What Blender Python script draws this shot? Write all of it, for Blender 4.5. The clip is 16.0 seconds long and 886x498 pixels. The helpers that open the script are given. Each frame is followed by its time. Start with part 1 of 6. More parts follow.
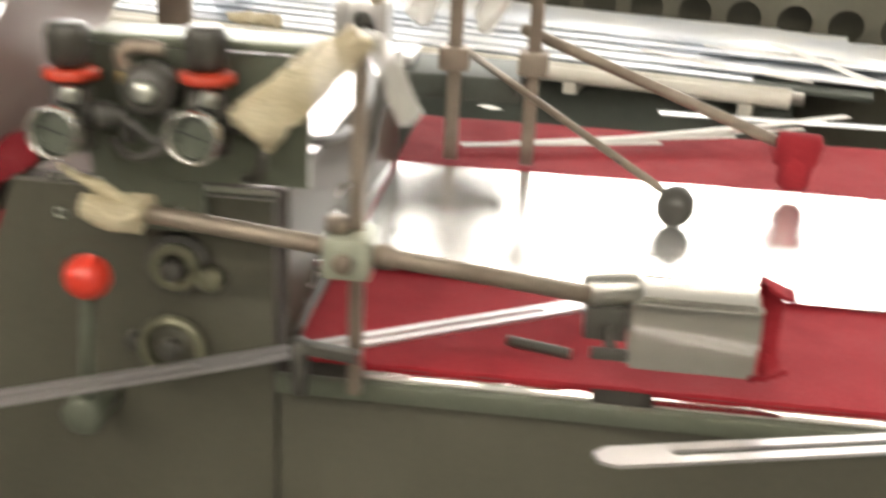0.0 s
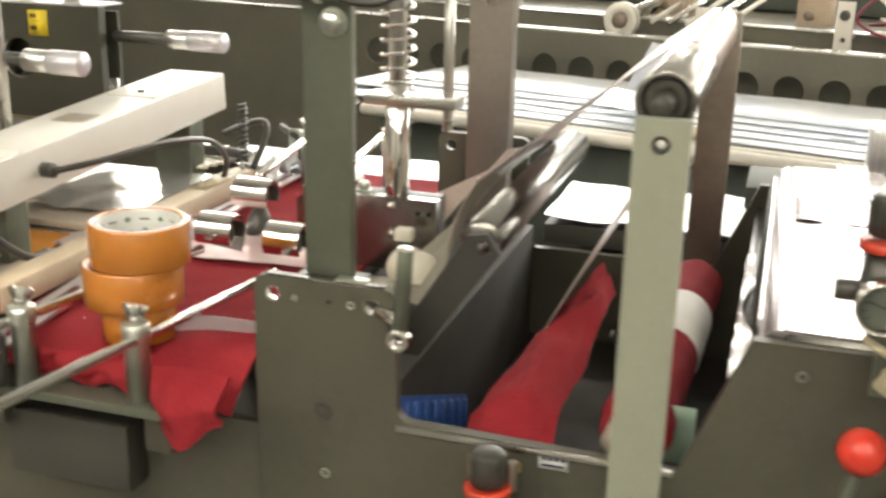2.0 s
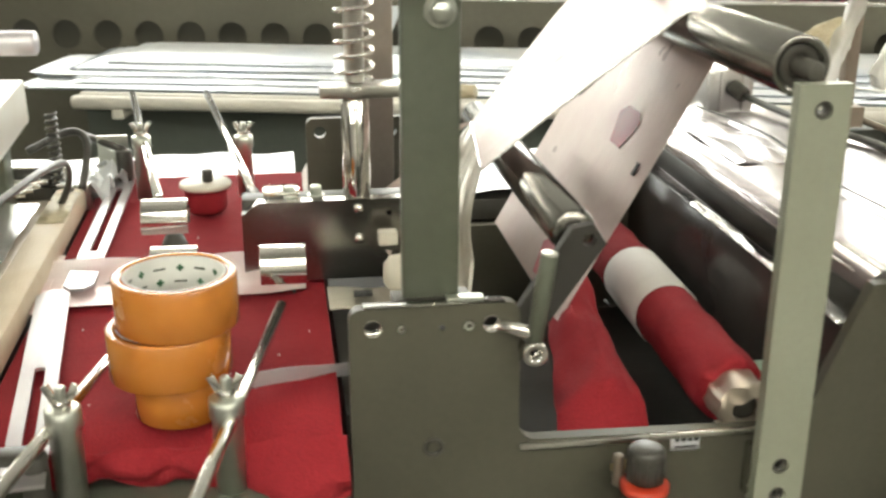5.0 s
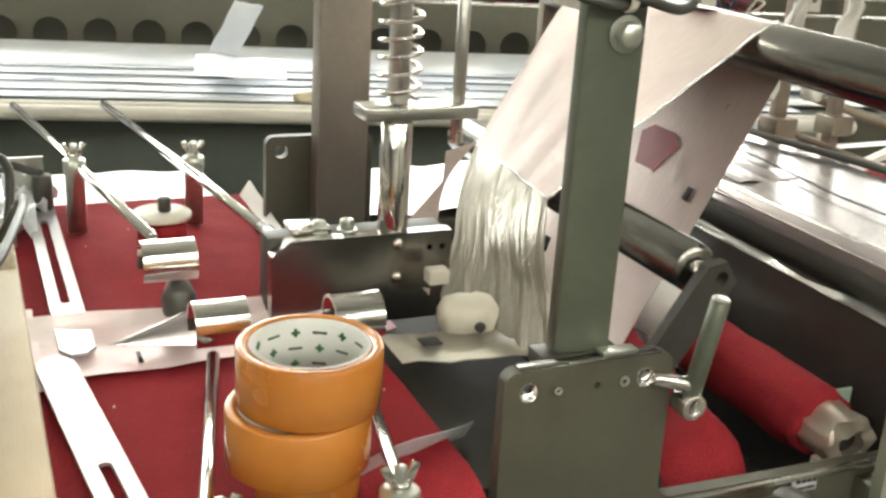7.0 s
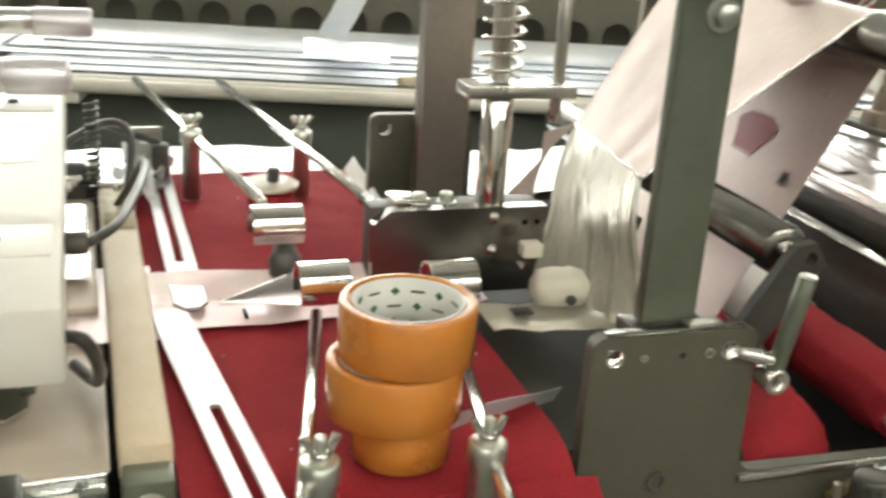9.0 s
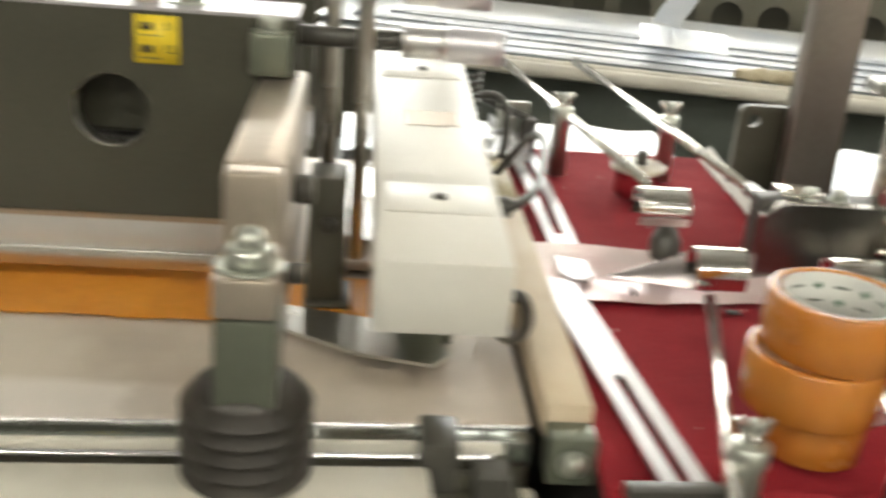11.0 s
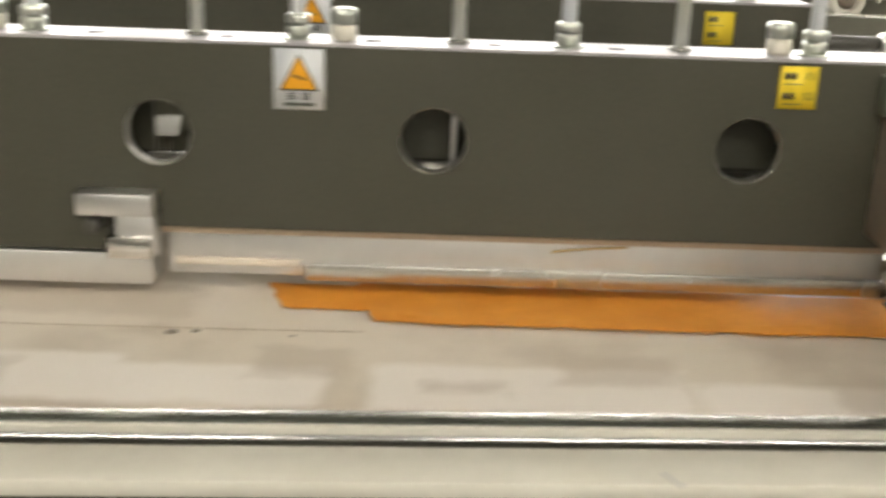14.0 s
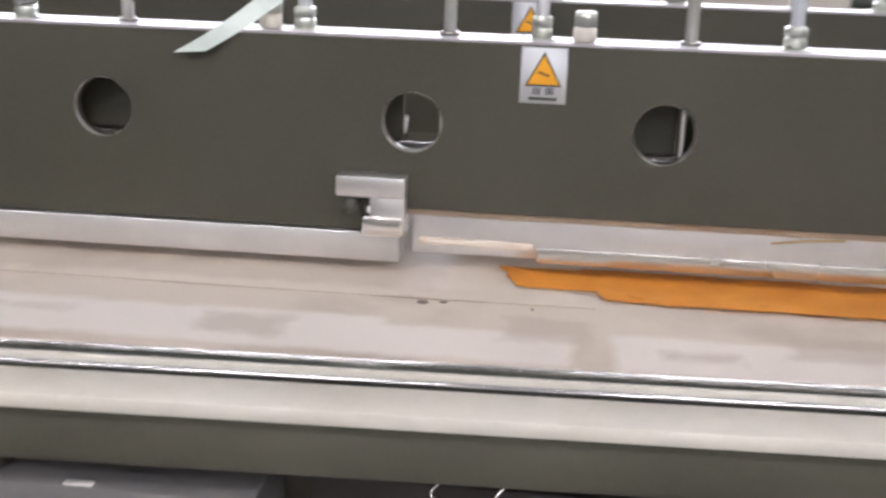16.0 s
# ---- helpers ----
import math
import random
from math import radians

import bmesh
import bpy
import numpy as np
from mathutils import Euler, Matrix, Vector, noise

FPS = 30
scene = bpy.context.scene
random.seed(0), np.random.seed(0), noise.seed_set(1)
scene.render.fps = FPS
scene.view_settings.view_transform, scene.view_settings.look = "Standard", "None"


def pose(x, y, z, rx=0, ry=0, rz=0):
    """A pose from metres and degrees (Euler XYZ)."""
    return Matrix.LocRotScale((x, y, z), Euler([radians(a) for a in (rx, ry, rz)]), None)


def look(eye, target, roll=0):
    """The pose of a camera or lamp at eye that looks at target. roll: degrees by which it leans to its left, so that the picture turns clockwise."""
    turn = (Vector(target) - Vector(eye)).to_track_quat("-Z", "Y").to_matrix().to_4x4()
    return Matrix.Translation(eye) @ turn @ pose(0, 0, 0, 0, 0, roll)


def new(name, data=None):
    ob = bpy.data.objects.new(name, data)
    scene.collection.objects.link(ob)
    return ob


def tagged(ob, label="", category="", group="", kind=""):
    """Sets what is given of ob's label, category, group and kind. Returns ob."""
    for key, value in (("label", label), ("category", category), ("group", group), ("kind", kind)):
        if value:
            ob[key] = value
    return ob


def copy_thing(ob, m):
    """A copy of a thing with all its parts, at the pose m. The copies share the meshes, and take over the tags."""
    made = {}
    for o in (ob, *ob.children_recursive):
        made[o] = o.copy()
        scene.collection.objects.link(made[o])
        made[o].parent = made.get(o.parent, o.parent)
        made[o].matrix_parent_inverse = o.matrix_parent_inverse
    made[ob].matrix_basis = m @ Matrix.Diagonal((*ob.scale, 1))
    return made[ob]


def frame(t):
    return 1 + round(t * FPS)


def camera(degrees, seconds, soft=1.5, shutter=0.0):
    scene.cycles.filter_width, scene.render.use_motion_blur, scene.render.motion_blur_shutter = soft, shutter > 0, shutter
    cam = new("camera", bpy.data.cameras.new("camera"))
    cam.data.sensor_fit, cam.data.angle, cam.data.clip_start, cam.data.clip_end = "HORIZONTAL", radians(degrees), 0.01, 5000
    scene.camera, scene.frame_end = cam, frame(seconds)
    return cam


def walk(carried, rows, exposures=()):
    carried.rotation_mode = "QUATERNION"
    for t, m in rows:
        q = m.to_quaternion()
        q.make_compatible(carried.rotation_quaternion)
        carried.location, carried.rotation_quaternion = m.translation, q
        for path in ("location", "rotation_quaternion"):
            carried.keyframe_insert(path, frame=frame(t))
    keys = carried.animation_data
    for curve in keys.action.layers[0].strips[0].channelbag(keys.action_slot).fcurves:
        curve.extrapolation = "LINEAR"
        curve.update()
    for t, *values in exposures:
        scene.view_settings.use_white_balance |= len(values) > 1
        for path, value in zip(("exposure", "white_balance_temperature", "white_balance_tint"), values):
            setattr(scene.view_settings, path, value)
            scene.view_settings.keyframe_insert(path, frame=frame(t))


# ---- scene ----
cam = camera(44.2, 16.0, soft=2.7, shutter=0.8)
PATH = [
    (0, (0.055, 0.167, 1.407), (-0.129, 2.02, 0.677), 2.9),
    (0.5, (-0.076, 0.083, 1.424), (-0.311, 1.957, 0.767), 2.4),
    (1, (-0.196, 0.037, 1.429), (-0.608, 1.891, 0.802), 2.3),
    (1.5, (-0.308, 0.085, 1.433), (-0.862, 1.912, 0.838), 1.9),
    (2, (-0.385, 0.124, 1.447), (-0.948, 1.944, 0.841), 1.3),
    (2.5, (-0.477, 0.087, 1.45), (-0.788, 1.964, 0.834), -0.1),
    (3, (-0.524, 0.047, 1.456), (-0.755, 1.943, 0.863), 0.6),
    (5.5, (-0.952, 0.258, 1.45), (-0.553, 2.092, 0.759), 1.6),
    (6, (-1.01, 0.339, 1.447), (-0.511, 2.145, 0.747), 3.2),
    (6.5, (-1.105, 0.376, 1.451), (-0.409, 2.122, 0.766), 1.9),
    (7, (-1.158, 0.379, 1.448), (-0.381, 2.097, 0.779), 3.6),
    (7.5, (-1.171, 0.371, 1.445), (-0.386, 2.09, 0.789), 4.2),
    (8, (-1.172, 0.358, 1.447), (-0.402, 2.08, 0.784), 4.0),
    (10.5, (-1.207, 0.329, 1.432), (-0.956, 2.173, 0.699), 5.2),
    (11, (-1.303, 0.341, 1.434), (-1.132, 2.188, 0.688), 4.9),
    (11.5, (-1.422, 0.325, 1.437), (-1.294, 2.189, 0.725), 3.2),
    (12, (-1.51, 0.303, 1.437), (-1.47, 2.171, 0.725), 4.4),
    (12.5, (-1.55, 0.272, 1.356), (-1.747, 2.179, 0.787), 3.8),
    (13, (-1.625, 0.296, 1.387), (-1.888, 2.178, 0.764), 1.9),
    (13.5, (-1.702, 0.285, 1.378), (-1.834, 2.184, 0.764), 2.4),
    (14, (-1.782, 0.241, 1.413), (-1.76, 2.136, 0.774), 2.0),
    (14.5, (-1.904, 0.171, 1.389), (-1.924, 2.089, 0.82), 1.7),
    (15, (-1.913, 0.145, 1.392), (-2.012, 2.055, 0.808), 2.0),
    (15.5, (-1.945, 0.129, 1.429), (-1.975, 2.026, 0.795), 2.5),
    (16, (-1.889, 0.141, 1.387), (-2.08, 2.044, 0.804), 1.9),
]
EXPOSURES = [(0.0, 0.0, 6650, 10), (3.0, 0.05, 6750, 6), (5.5, -0.08, 6500, 3), (8.0, -0.17, 6450, 3), (10.5, -0.33, 6450, 5), (11.3, -0.36, 6750, 6),
             (12.0, -0.36, 7550, 5), (12.6, -0.3, 7100, 7), (13.0, -0.18, 5750, 13), (13.35, -0.16, 5800, 13),
             (13.6, -0.18, 6500, 9), (14.0, -0.2, 6550, 8), (14.25, -0.1, 5500, 16), (15.2, -0.04, 5650, 18), (16.0, -0.04, 5750, 20)]
walk(cam, [(t, look(eye, target, roll)) for t, eye, target, roll in PATH], EXPOSURES)

# ---- world and light ----
world = bpy.data.worlds.new("world")
scene.world = world
world.use_nodes = True
wn = world.node_tree.nodes
sky = wn.new("ShaderNodeTexSky")
sky.sky_type, sky.sun_disc = "NISHITA", False
sky.sun_elevation, sky.sun_rotation = radians(40), radians(20)
world.node_tree.links.new(sky.outputs[0], wn["Background"].inputs[0])
wn["Background"].inputs[1].default_value = 0.1
WINDOW_POWER = 150.0
TUBE_GLOW = 62.0
for wx in (-5.1, -2.1, 0.9, 3.9, 6.9):
    lamp = bpy.data.lights.new("window_light", "AREA")
    lamp.shape, lamp.size, lamp.size_y, lamp.energy = "RECTANGLE", 2.5, 1.7, WINDOW_POWER
    lamp.color = (1.0, 0.97, 0.92)
    ob = new("window_light", lamp)
    ob.matrix_world = look((wx, 6.93, 2.75), (wx, 0.0, 1.6))

# ---- materials ----
def mat(name, color, rough=0.5, metal=0.0, vary=0.12, scale=60.0, bump=0.15, coarse=4.0, stain=None, stain_amount=0.3,
        emit=0.0, sheen=0.0, alpha=1.0, transmission=0.0, stretch=None, random=0.0, coat=0.0, spec=0.5):
    m = bpy.data.materials.new(name)
    m.use_nodes = True
    nt = m.node_tree
    nodes, links = nt.nodes, nt.links
    b = nodes["Principled BSDF"]
    geo = nodes.new("ShaderNodeTexCoord")
    mp = nodes.new("ShaderNodeMapping")
    if stretch:
        mp.inputs["Scale"].default_value = stretch
    links.new(geo.outputs["Object"], mp.inputs[0])
    fine = nodes.new("ShaderNodeTexNoise")
    fine.inputs["Scale"].default_value, fine.inputs["Detail"].default_value = scale, 5
    big = nodes.new("ShaderNodeTexNoise")
    big.inputs["Scale"].default_value, big.inputs["Detail"].default_value = coarse, 4
    links.new(mp.outputs[0], fine.inputs[0])
    links.new(geo.outputs["Object"], big.inputs[0])
    c = [*color, 1]
    lo = [max(0, v * (1 - vary)) for v in color] + [1]
    hi = [min(1, v * (1 + vary)) for v in color] + [1]
    r1 = nodes.new("ShaderNodeMix")
    r1.data_type = "RGBA"
    r1.inputs[6].default_value, r1.inputs[7].default_value = lo, hi
    links.new(fine.outputs[0], r1.inputs[0])
    ramp = nodes.new("ShaderNodeValToRGB")
    ramp.color_ramp.elements[0].position, ramp.color_ramp.elements[1].position = 0.45, 0.72
    links.new(big.outputs[0], ramp.inputs[0])
    r2 = nodes.new("ShaderNodeMix")
    r2.data_type = "RGBA"
    sc = stain if stain else [v * 0.72 for v in color]
    r2.inputs[7].default_value = [*sc, 1]
    mul = nodes.new("ShaderNodeMath")
    mul.operation = "MULTIPLY"
    mul.inputs[1].default_value = stain_amount
    links.new(ramp.outputs[0], mul.inputs[0])
    links.new(mul.outputs[0], r2.inputs[0])
    links.new(r1.outputs[2], r2.inputs[6])
    out = r2.outputs[2]
    if random:
        info = nodes.new("ShaderNodeObjectInfo")
        hsv = nodes.new("ShaderNodeHueSaturation")
        mr = nodes.new("ShaderNodeMapRange")
        mr.inputs[3].default_value, mr.inputs[4].default_value = 1 - random, 1 + random
        links.new(info.outputs["Random"], mr.inputs[0])
        links.new(mr.outputs[0], hsv.inputs["Value"])
        links.new(out, hsv.inputs["Color"])
        out = hsv.outputs[0]
    links.new(out, b.inputs["Base Color"])
    rr = nodes.new("ShaderNodeMapRange")
    rr.inputs[3].default_value, rr.inputs[4].default_value = max(0.02, rough * 0.75), min(1, rough * 1.25)
    links.new(big.outputs[0], rr.inputs[0])
    links.new(rr.outputs[0], b.inputs["Roughness"])
    b.inputs["Metallic"].default_value = metal
    b.inputs["Alpha"].default_value = alpha
    b.inputs["Transmission Weight"].default_value = transmission
    b.inputs["Sheen Weight"].default_value = sheen
    b.inputs["Specular IOR Level"].default_value = spec
    b.inputs["Coat Weight"].default_value = coat
    if emit:
        b.inputs["Emission Color"].default_value = c
        b.inputs["Emission Strength"].default_value = emit
    if bump:
        bp = nodes.new("ShaderNodeBump")
        bp.inputs["Strength"].default_value, bp.inputs["Distance"].default_value = bump, 0.002
        links.new(fine.outputs[0], bp.inputs["Height"])
        links.new(bp.outputs[0], b.inputs["Normal"])
    return m


M_panel = mat("panel_paint", (0.067, 0.063, 0.045), 0.45, 0, 0.14, 180, 0.06, 5, stain=(0.098, 0.092, 0.067), stain_amount=0.5)
M_black = mat("black_paint", (0.058, 0.054, 0.045), 0.42, 0, 0.15, 200, 0.08, 9, stain_amount=0.3)
M_beam = mat("beam_paint", (0.044, 0.042, 0.027), 0.55, 0, 0.25, 220, 0.14, 6, stain=(0.056, 0.053, 0.039), stain_amount=0.5)
M_green = mat("grey_green_paint", (0.155, 0.168, 0.130), 0.34, 0.5, 0.12, 120, 0.08, 9, stain=(0.11, 0.12, 0.08), stain_amount=0.4)
M_post = mat("pale_anodised_bar", (0.36, 0.375, 0.295), 0.42, 0.35, 0.07, 150, 0.06, 12, stain=(0.33, 0.33, 0.25), stain_amount=0.4)
M_brown = mat("worn_brown_steel", (0.23, 0.19, 0.15), 0.45, 0.45, 0.2, 90, 0.15, 14, stain=(0.16, 0.11, 0.08), stain_amount=0.6)
M_chrome = mat("chrome", (0.78, 0.76, 0.72), 0.12, 1.0, 0.05, 60, 0.03, 10, stain_amount=0.15)
M_steel = mat("brushed_steel", (0.62, 0.61, 0.57), 0.28, 1.0, 0.08, 40, 0.05, 9, stain_amount=0.25, stretch=(1, 12, 12))
M_flange = mat("bare_flange_metal", (0.50, 0.48, 0.50), 0.45, 0.6, 0.10, 120, 0.06, 14, stain=(0.34, 0.31, 0.31), stain_amount=0.4)
M_slat = mat("dull_slat_steel", (0.52, 0.50, 0.51), 0.36, 0.8, 0.08, 60, 0.05, 9, stain=(0.42, 0.38, 0.37), stain_amount=0.4, stretch=(8, 1, 8))
M_roller = mat("dark_ground_steel", (0.30, 0.29, 0.27), 0.24, 1.0, 0.1, 70, 0.04, 8, stain_amount=0.3)
M_alu = mat("aluminium", (0.74, 0.73, 0.72), 0.36, 1.0, 0.06, 80, 0.05, 8, stain_amount=0.2)
M_aluplate = mat("milled_aluminium", (0.72, 0.70, 0.73), 0.42, 0.6, 0.06, 120, 0.05, 10, stain=(0.55, 0.5, 0.5), stain_amount=0.3)
M_white = mat("white_cover_paint", (0.74, 0.72, 0.66), 0.35, 0, 0.03, 90, 0.03, 8, stain=(0.62, 0.53, 0.40), stain_amount=0.22)
M_felt = mat("red_felt", (0.29, 0.019, 0.027), 0.95, 0, 0.30, 420, 0.7, 14, stain=(0.20, 0.012, 0.019), stain_amount=0.6, spec=0.22)
M_orange = mat("orange_tape", (0.50, 0.187, 0.030), 0.26, 0, 0.08, 40, 0.06, 22, stain=(0.44, 0.135, 0.016), stain_amount=0.6, coat=0.4)
M_orange_cloth = mat("orange_coated_tape", (0.70, 0.29, 0.035), 0.55, 0, 0.10, 120, 0.12, 12, stain=(0.52, 0.19, 0.022), stain_amount=0.6, spec=0.3)
M_core = mat("paper_core", (0.66, 0.66, 0.62), 0.8, 0, 0.06, 150, 0.1, 20)
M_inkgreen = mat("green_ink", (0.04, 0.13, 0.06), 0.7, 0, 0.1, 150, 0)
M_ink = mat("dark_ink", (0.03, 0.03, 0.03), 0.6, 0, 0.1, 150, 0)
M_cloth = mat("coated_glass_cloth", (0.70, 0.62, 0.52), 0.38, 0, 0.06, 500, 0.12, 6, stain=(0.42, 0.35, 0.28), stain_amount=0.85)
M_gearbox = mat("grey_gearbox_paint", (0.17, 0.165, 0.16), 0.45, 0.2, 0.1, 90, 0.06, 9, stain_amount=0.5)
M_cream = mat("cream_bar_paint", (0.68, 0.65, 0.57), 0.4, 0, 0.05, 90, 0.06, 10, stain=(0.5, 0.45, 0.36), stain_amount=0.35)
M_wood = mat("pale_wood", (0.66, 0.56, 0.42), 0.55, 0, 0.1, 30, 0.12, 12, stain=(0.5, 0.36, 0.2), stain_amount=0.35, stretch=(20, 1.5, 20))
M_film = mat("silver_film", (0.88, 0.87, 0.85), 0.22, 0.78, 0.05, 14, 0.35, 6, stain=(0.78, 0.75, 0.76), stain_amount=0.4)
M_filmblue = mat("pale_blue_film", (0.90, 0.92, 0.94), 0.36, 0.5, 0.06, 20, 0.2, 5, stain=(0.55, 0.63, 0.76), stain_amount=0.55, stretch=(1, 7, 7), random=0.1)
# grey-blue that paints the shadow gaps between the stacked films
M_gapshade = mat("film_gap_shade", (0.25, 0.28, 0.33), 0.6, 0.1, 0.3, 40, 0.2, 9, stretch=(1, 20, 20))
M_guard = mat("oily_olive_guard", (0.105, 0.097, 0.070), 0.6, 0, 0.14, 60, 0.08, 3, stain=(0.075, 0.07, 0.052), stain_amount=0.6)
M_darkblue = mat("dark_blue_hose", (0.03, 0.04, 0.10), 0.4, 0, 0.1, 60, 0, 20)
M_gloss = mat("glossy_dark_film", (0.055, 0.048, 0.045), 0.2, 0.1, 0.15, 40, 0.12, 6, stain=(0.085, 0.075, 0.075), stain_amount=0.5)
M_greypost = mat("grey_brown_steel", (0.33, 0.295, 0.26), 0.38, 0.65, 0.12, 110, 0.08, 10, stain=(0.24, 0.19, 0.18), stain_amount=0.5)
M_web = mat("printed_pink_film", (0.60, 0.50, 0.45), 0.30, 0.3, 0.14, 26, 0.35, 16, stain=(0.54, 0.40, 0.38), stain_amount=0.6, stretch=(2, 16, 2))
M_strip = mat("pale_pink_film_strip", (0.74, 0.64, 0.62), 0.3, 0.25, 0.08, 30, 0.2, 12, stain=(0.70, 0.42, 0.44), stain_amount=0.6, stretch=(1, 9, 1))
M_webclear = mat("crinkled_clear_film", (0.62, 0.59, 0.52), 0.16, 0.55, 0.12, 22, 0.7, 20, stain=(0.6, 0.56, 0.46), stain_amount=0.5, stretch=(2, 9, 3))
M_bag = mat("yellowed_plastic_bag", (0.66, 0.58, 0.40), 0.3, 0.1, 0.3, 160, 1.0, 40, stain=(0.45, 0.36, 0.20), stain_amount=0.6, alpha=0.8, stretch=(1, 1, 4))
M_clearbag = mat("clear_plastic_bag", (0.8, 0.78, 0.72), 0.2, 0.1, 0.15, 60, 1.0, 25, alpha=0.55)
M_clearstrip = mat("pale_green_tape", (0.62, 0.70, 0.64), 0.3, 0.1, 0.1, 60, 0.3, 25, alpha=0.85)
M_tag = mat("red_print", (0.36, 0.05, 0.07), 0.4, 0, 0.15, 70, 0.1, 20)
M_rubber = mat("black_rubber", (0.036, 0.031, 0.025), 0.42, 0, 0.2, 120, 0.1, 20)
M_plastic = mat("black_plastic", (0.055, 0.052, 0.044), 0.35, 0, 0.15, 160, 0.08, 20)
M_redplastic = mat("red_plastic", (0.62, 0.045, 0.025), 0.3, 0, 0.05, 60, 0.03, 20, stain_amount=0.15)
M_ringred = mat("orange_red_plastic", (0.48, 0.045, 0.02), 0.4, 0, 0.05, 60, 0.03, 20)
M_brass = mat("aged_brass", (0.48, 0.36, 0.16), 0.32, 0.9, 0.12, 80, 0.08, 20)
M_zinc = mat("zinc_plate", (0.60, 0.62, 0.56), 0.3, 0.9, 0.1, 90, 0.06, 20)
M_knobgreen = mat("olive_knob", (0.15, 0.145, 0.095), 0.35, 0.35, 0.12, 80, 0.06, 20)
M_dial = mat("dial_face", (0.085, 0.095, 0.075), 0.35, 0, 0.08, 80, 0, 20)
M_yellow = mat("yellow_label", (0.80, 0.60, 0.03), 0.5, 0, 0.04, 90, 0.03, 20, stain_amount=0.15)
M_signwhite = mat("white_label", (0.68, 0.70, 0.72), 0.4, 0, 0.03, 90, 0.02, 20, stain_amount=0.12)
M_signorange = mat("orange_label", (0.78, 0.36, 0.01), 0.45, 0, 0.03, 90, 0.02, 20, stain_amount=0.1)
M_paper = mat("white_paper_scrap", (0.78, 0.76, 0.72), 0.7, 0, 0.05, 60, 0.15, 10)
M_nylon = mat("white_nylon", (0.70, 0.66, 0.56), 0.35, 0, 0.06, 60, 0.05, 20)
M_teal = mat("dark_teal_cabinet", (0.07, 0.08, 0.066), 0.65, 0, 0.12, 80, 0.06, 5, stain=(0.09, 0.10, 0.085), stain_amount=0.5)
M_blue = mat("blue_plastic", (0.03, 0.10, 0.36), 0.45, 0, 0.1, 60, 0.05, 12)
M_redcable = mat("red_hose", (0.22, 0.02, 0.05), 0.4, 0, 0.1, 60, 0, 20)
M_tan = mat("tan_cardboard", (0.42, 0.33, 0.24), 0.8, 0, 0.1, 60, 0.1, 12)
M_floor = mat("concrete_floor", (0.22, 0.21, 0.19), 0.7, 0, 0.15, 40, 0.1, 1.5, stain_amount=0.5)
M_wall = mat("hall_plaster", (0.55, 0.53, 0.48), 0.85, 0, 0.06, 30, 0.1, 1.2, stain_amount=0.35)
M_ceil = mat("hall_ceiling", (0.45, 0.44, 0.41), 0.85, 0, 0.06, 30, 0.1, 1.0)
M_tube = mat("lit_tube", (1.0, 0.95, 0.86), 0.4, 0, 0, 10, 0, emit=TUBE_GLOW)
# black of the inner parts, also used for painted shade
M_inside = mat("inside_black_and_shade", (0.032, 0.029, 0.024), 0.65, 0, 0.2, 120, 0.1, 9)
M_greencard = mat("pale_green_card", (0.42, 0.58, 0.46), 0.7, 0, 0.05, 60, 0.03, 12)
M_darkstrip = mat("dark_polished_steel", (0.30, 0.315, 0.285), 0.22, 0.9, 0.10, 60, 0.05, 7, stain=(0.20, 0.21, 0.19), stain_amount=0.5, stretch=(1, 12, 12))
M_edge = mat("polished_edge_steel", (0.86, 0.85, 0.88), 0.13, 0.95, 0.06, 30, 0.04, 5, stain=(0.5, 0.5, 0.5), stain_amount=0.5)
# tone of a darker reflection painted on the cover top
M_darkreflect = mat("grey_mauve_reflection", (0.30, 0.26, 0.265), 0.24, 0.45, 0.10, 16, 0.15, 9, stain_amount=0.4)
M_armalu = mat("worn_tan_aluminium", (0.46, 0.40, 0.33), 0.34, 0.65, 0.14, 90, 0.06, 14, stain=(0.42, 0.34, 0.26), stain_amount=0.45)
M_hood = mat("film_wrapped_cover", (0.40, 0.365, 0.365), 0.21, 0.7, 0.08, 16, 0.16, 7, stain=(0.48, 0.42, 0.42), stain_amount=0.5)

def worn(m, layer, color, amount, scale):
    """Blends a colour, wear and painted sheen alike, into a material where its mesh layer and a noise say so."""
    nodes, links = m.node_tree.nodes, m.node_tree.links
    b = nodes["Principled BSDF"]
    before = b.inputs["Base Color"].links[0].from_socket
    at = nodes.new("ShaderNodeAttribute")
    at.attribute_name = layer
    ns = nodes.new("ShaderNodeTexNoise")
    ns.inputs["Scale"].default_value, ns.inputs["Detail"].default_value = scale, 6
    tc = nodes.new("ShaderNodeTexCoord")
    links.new(tc.outputs["Object"], ns.inputs[0])
    ad = nodes.new("ShaderNodeMath")
    ad.operation = "ADD"
    links.new(at.outputs["Fac"], ad.inputs[0])
    links.new(ns.outputs[0], ad.inputs[1])
    mr = nodes.new("ShaderNodeMapRange")
    mr.inputs[1].default_value, mr.inputs[2].default_value = 0.8, 1.35
    mr.inputs[4].default_value = amount
    links.new(ad.outputs[0], mr.inputs[0])
    mx = nodes.new("ShaderNodeMix")
    mx.data_type = "RGBA"
    mx.inputs[7].default_value = [*color, 1]
    links.new(mr.outputs[0], mx.inputs[0])
    links.new(before, mx.inputs[6])
    links.new(mx.outputs[2], b.inputs["Base Color"])


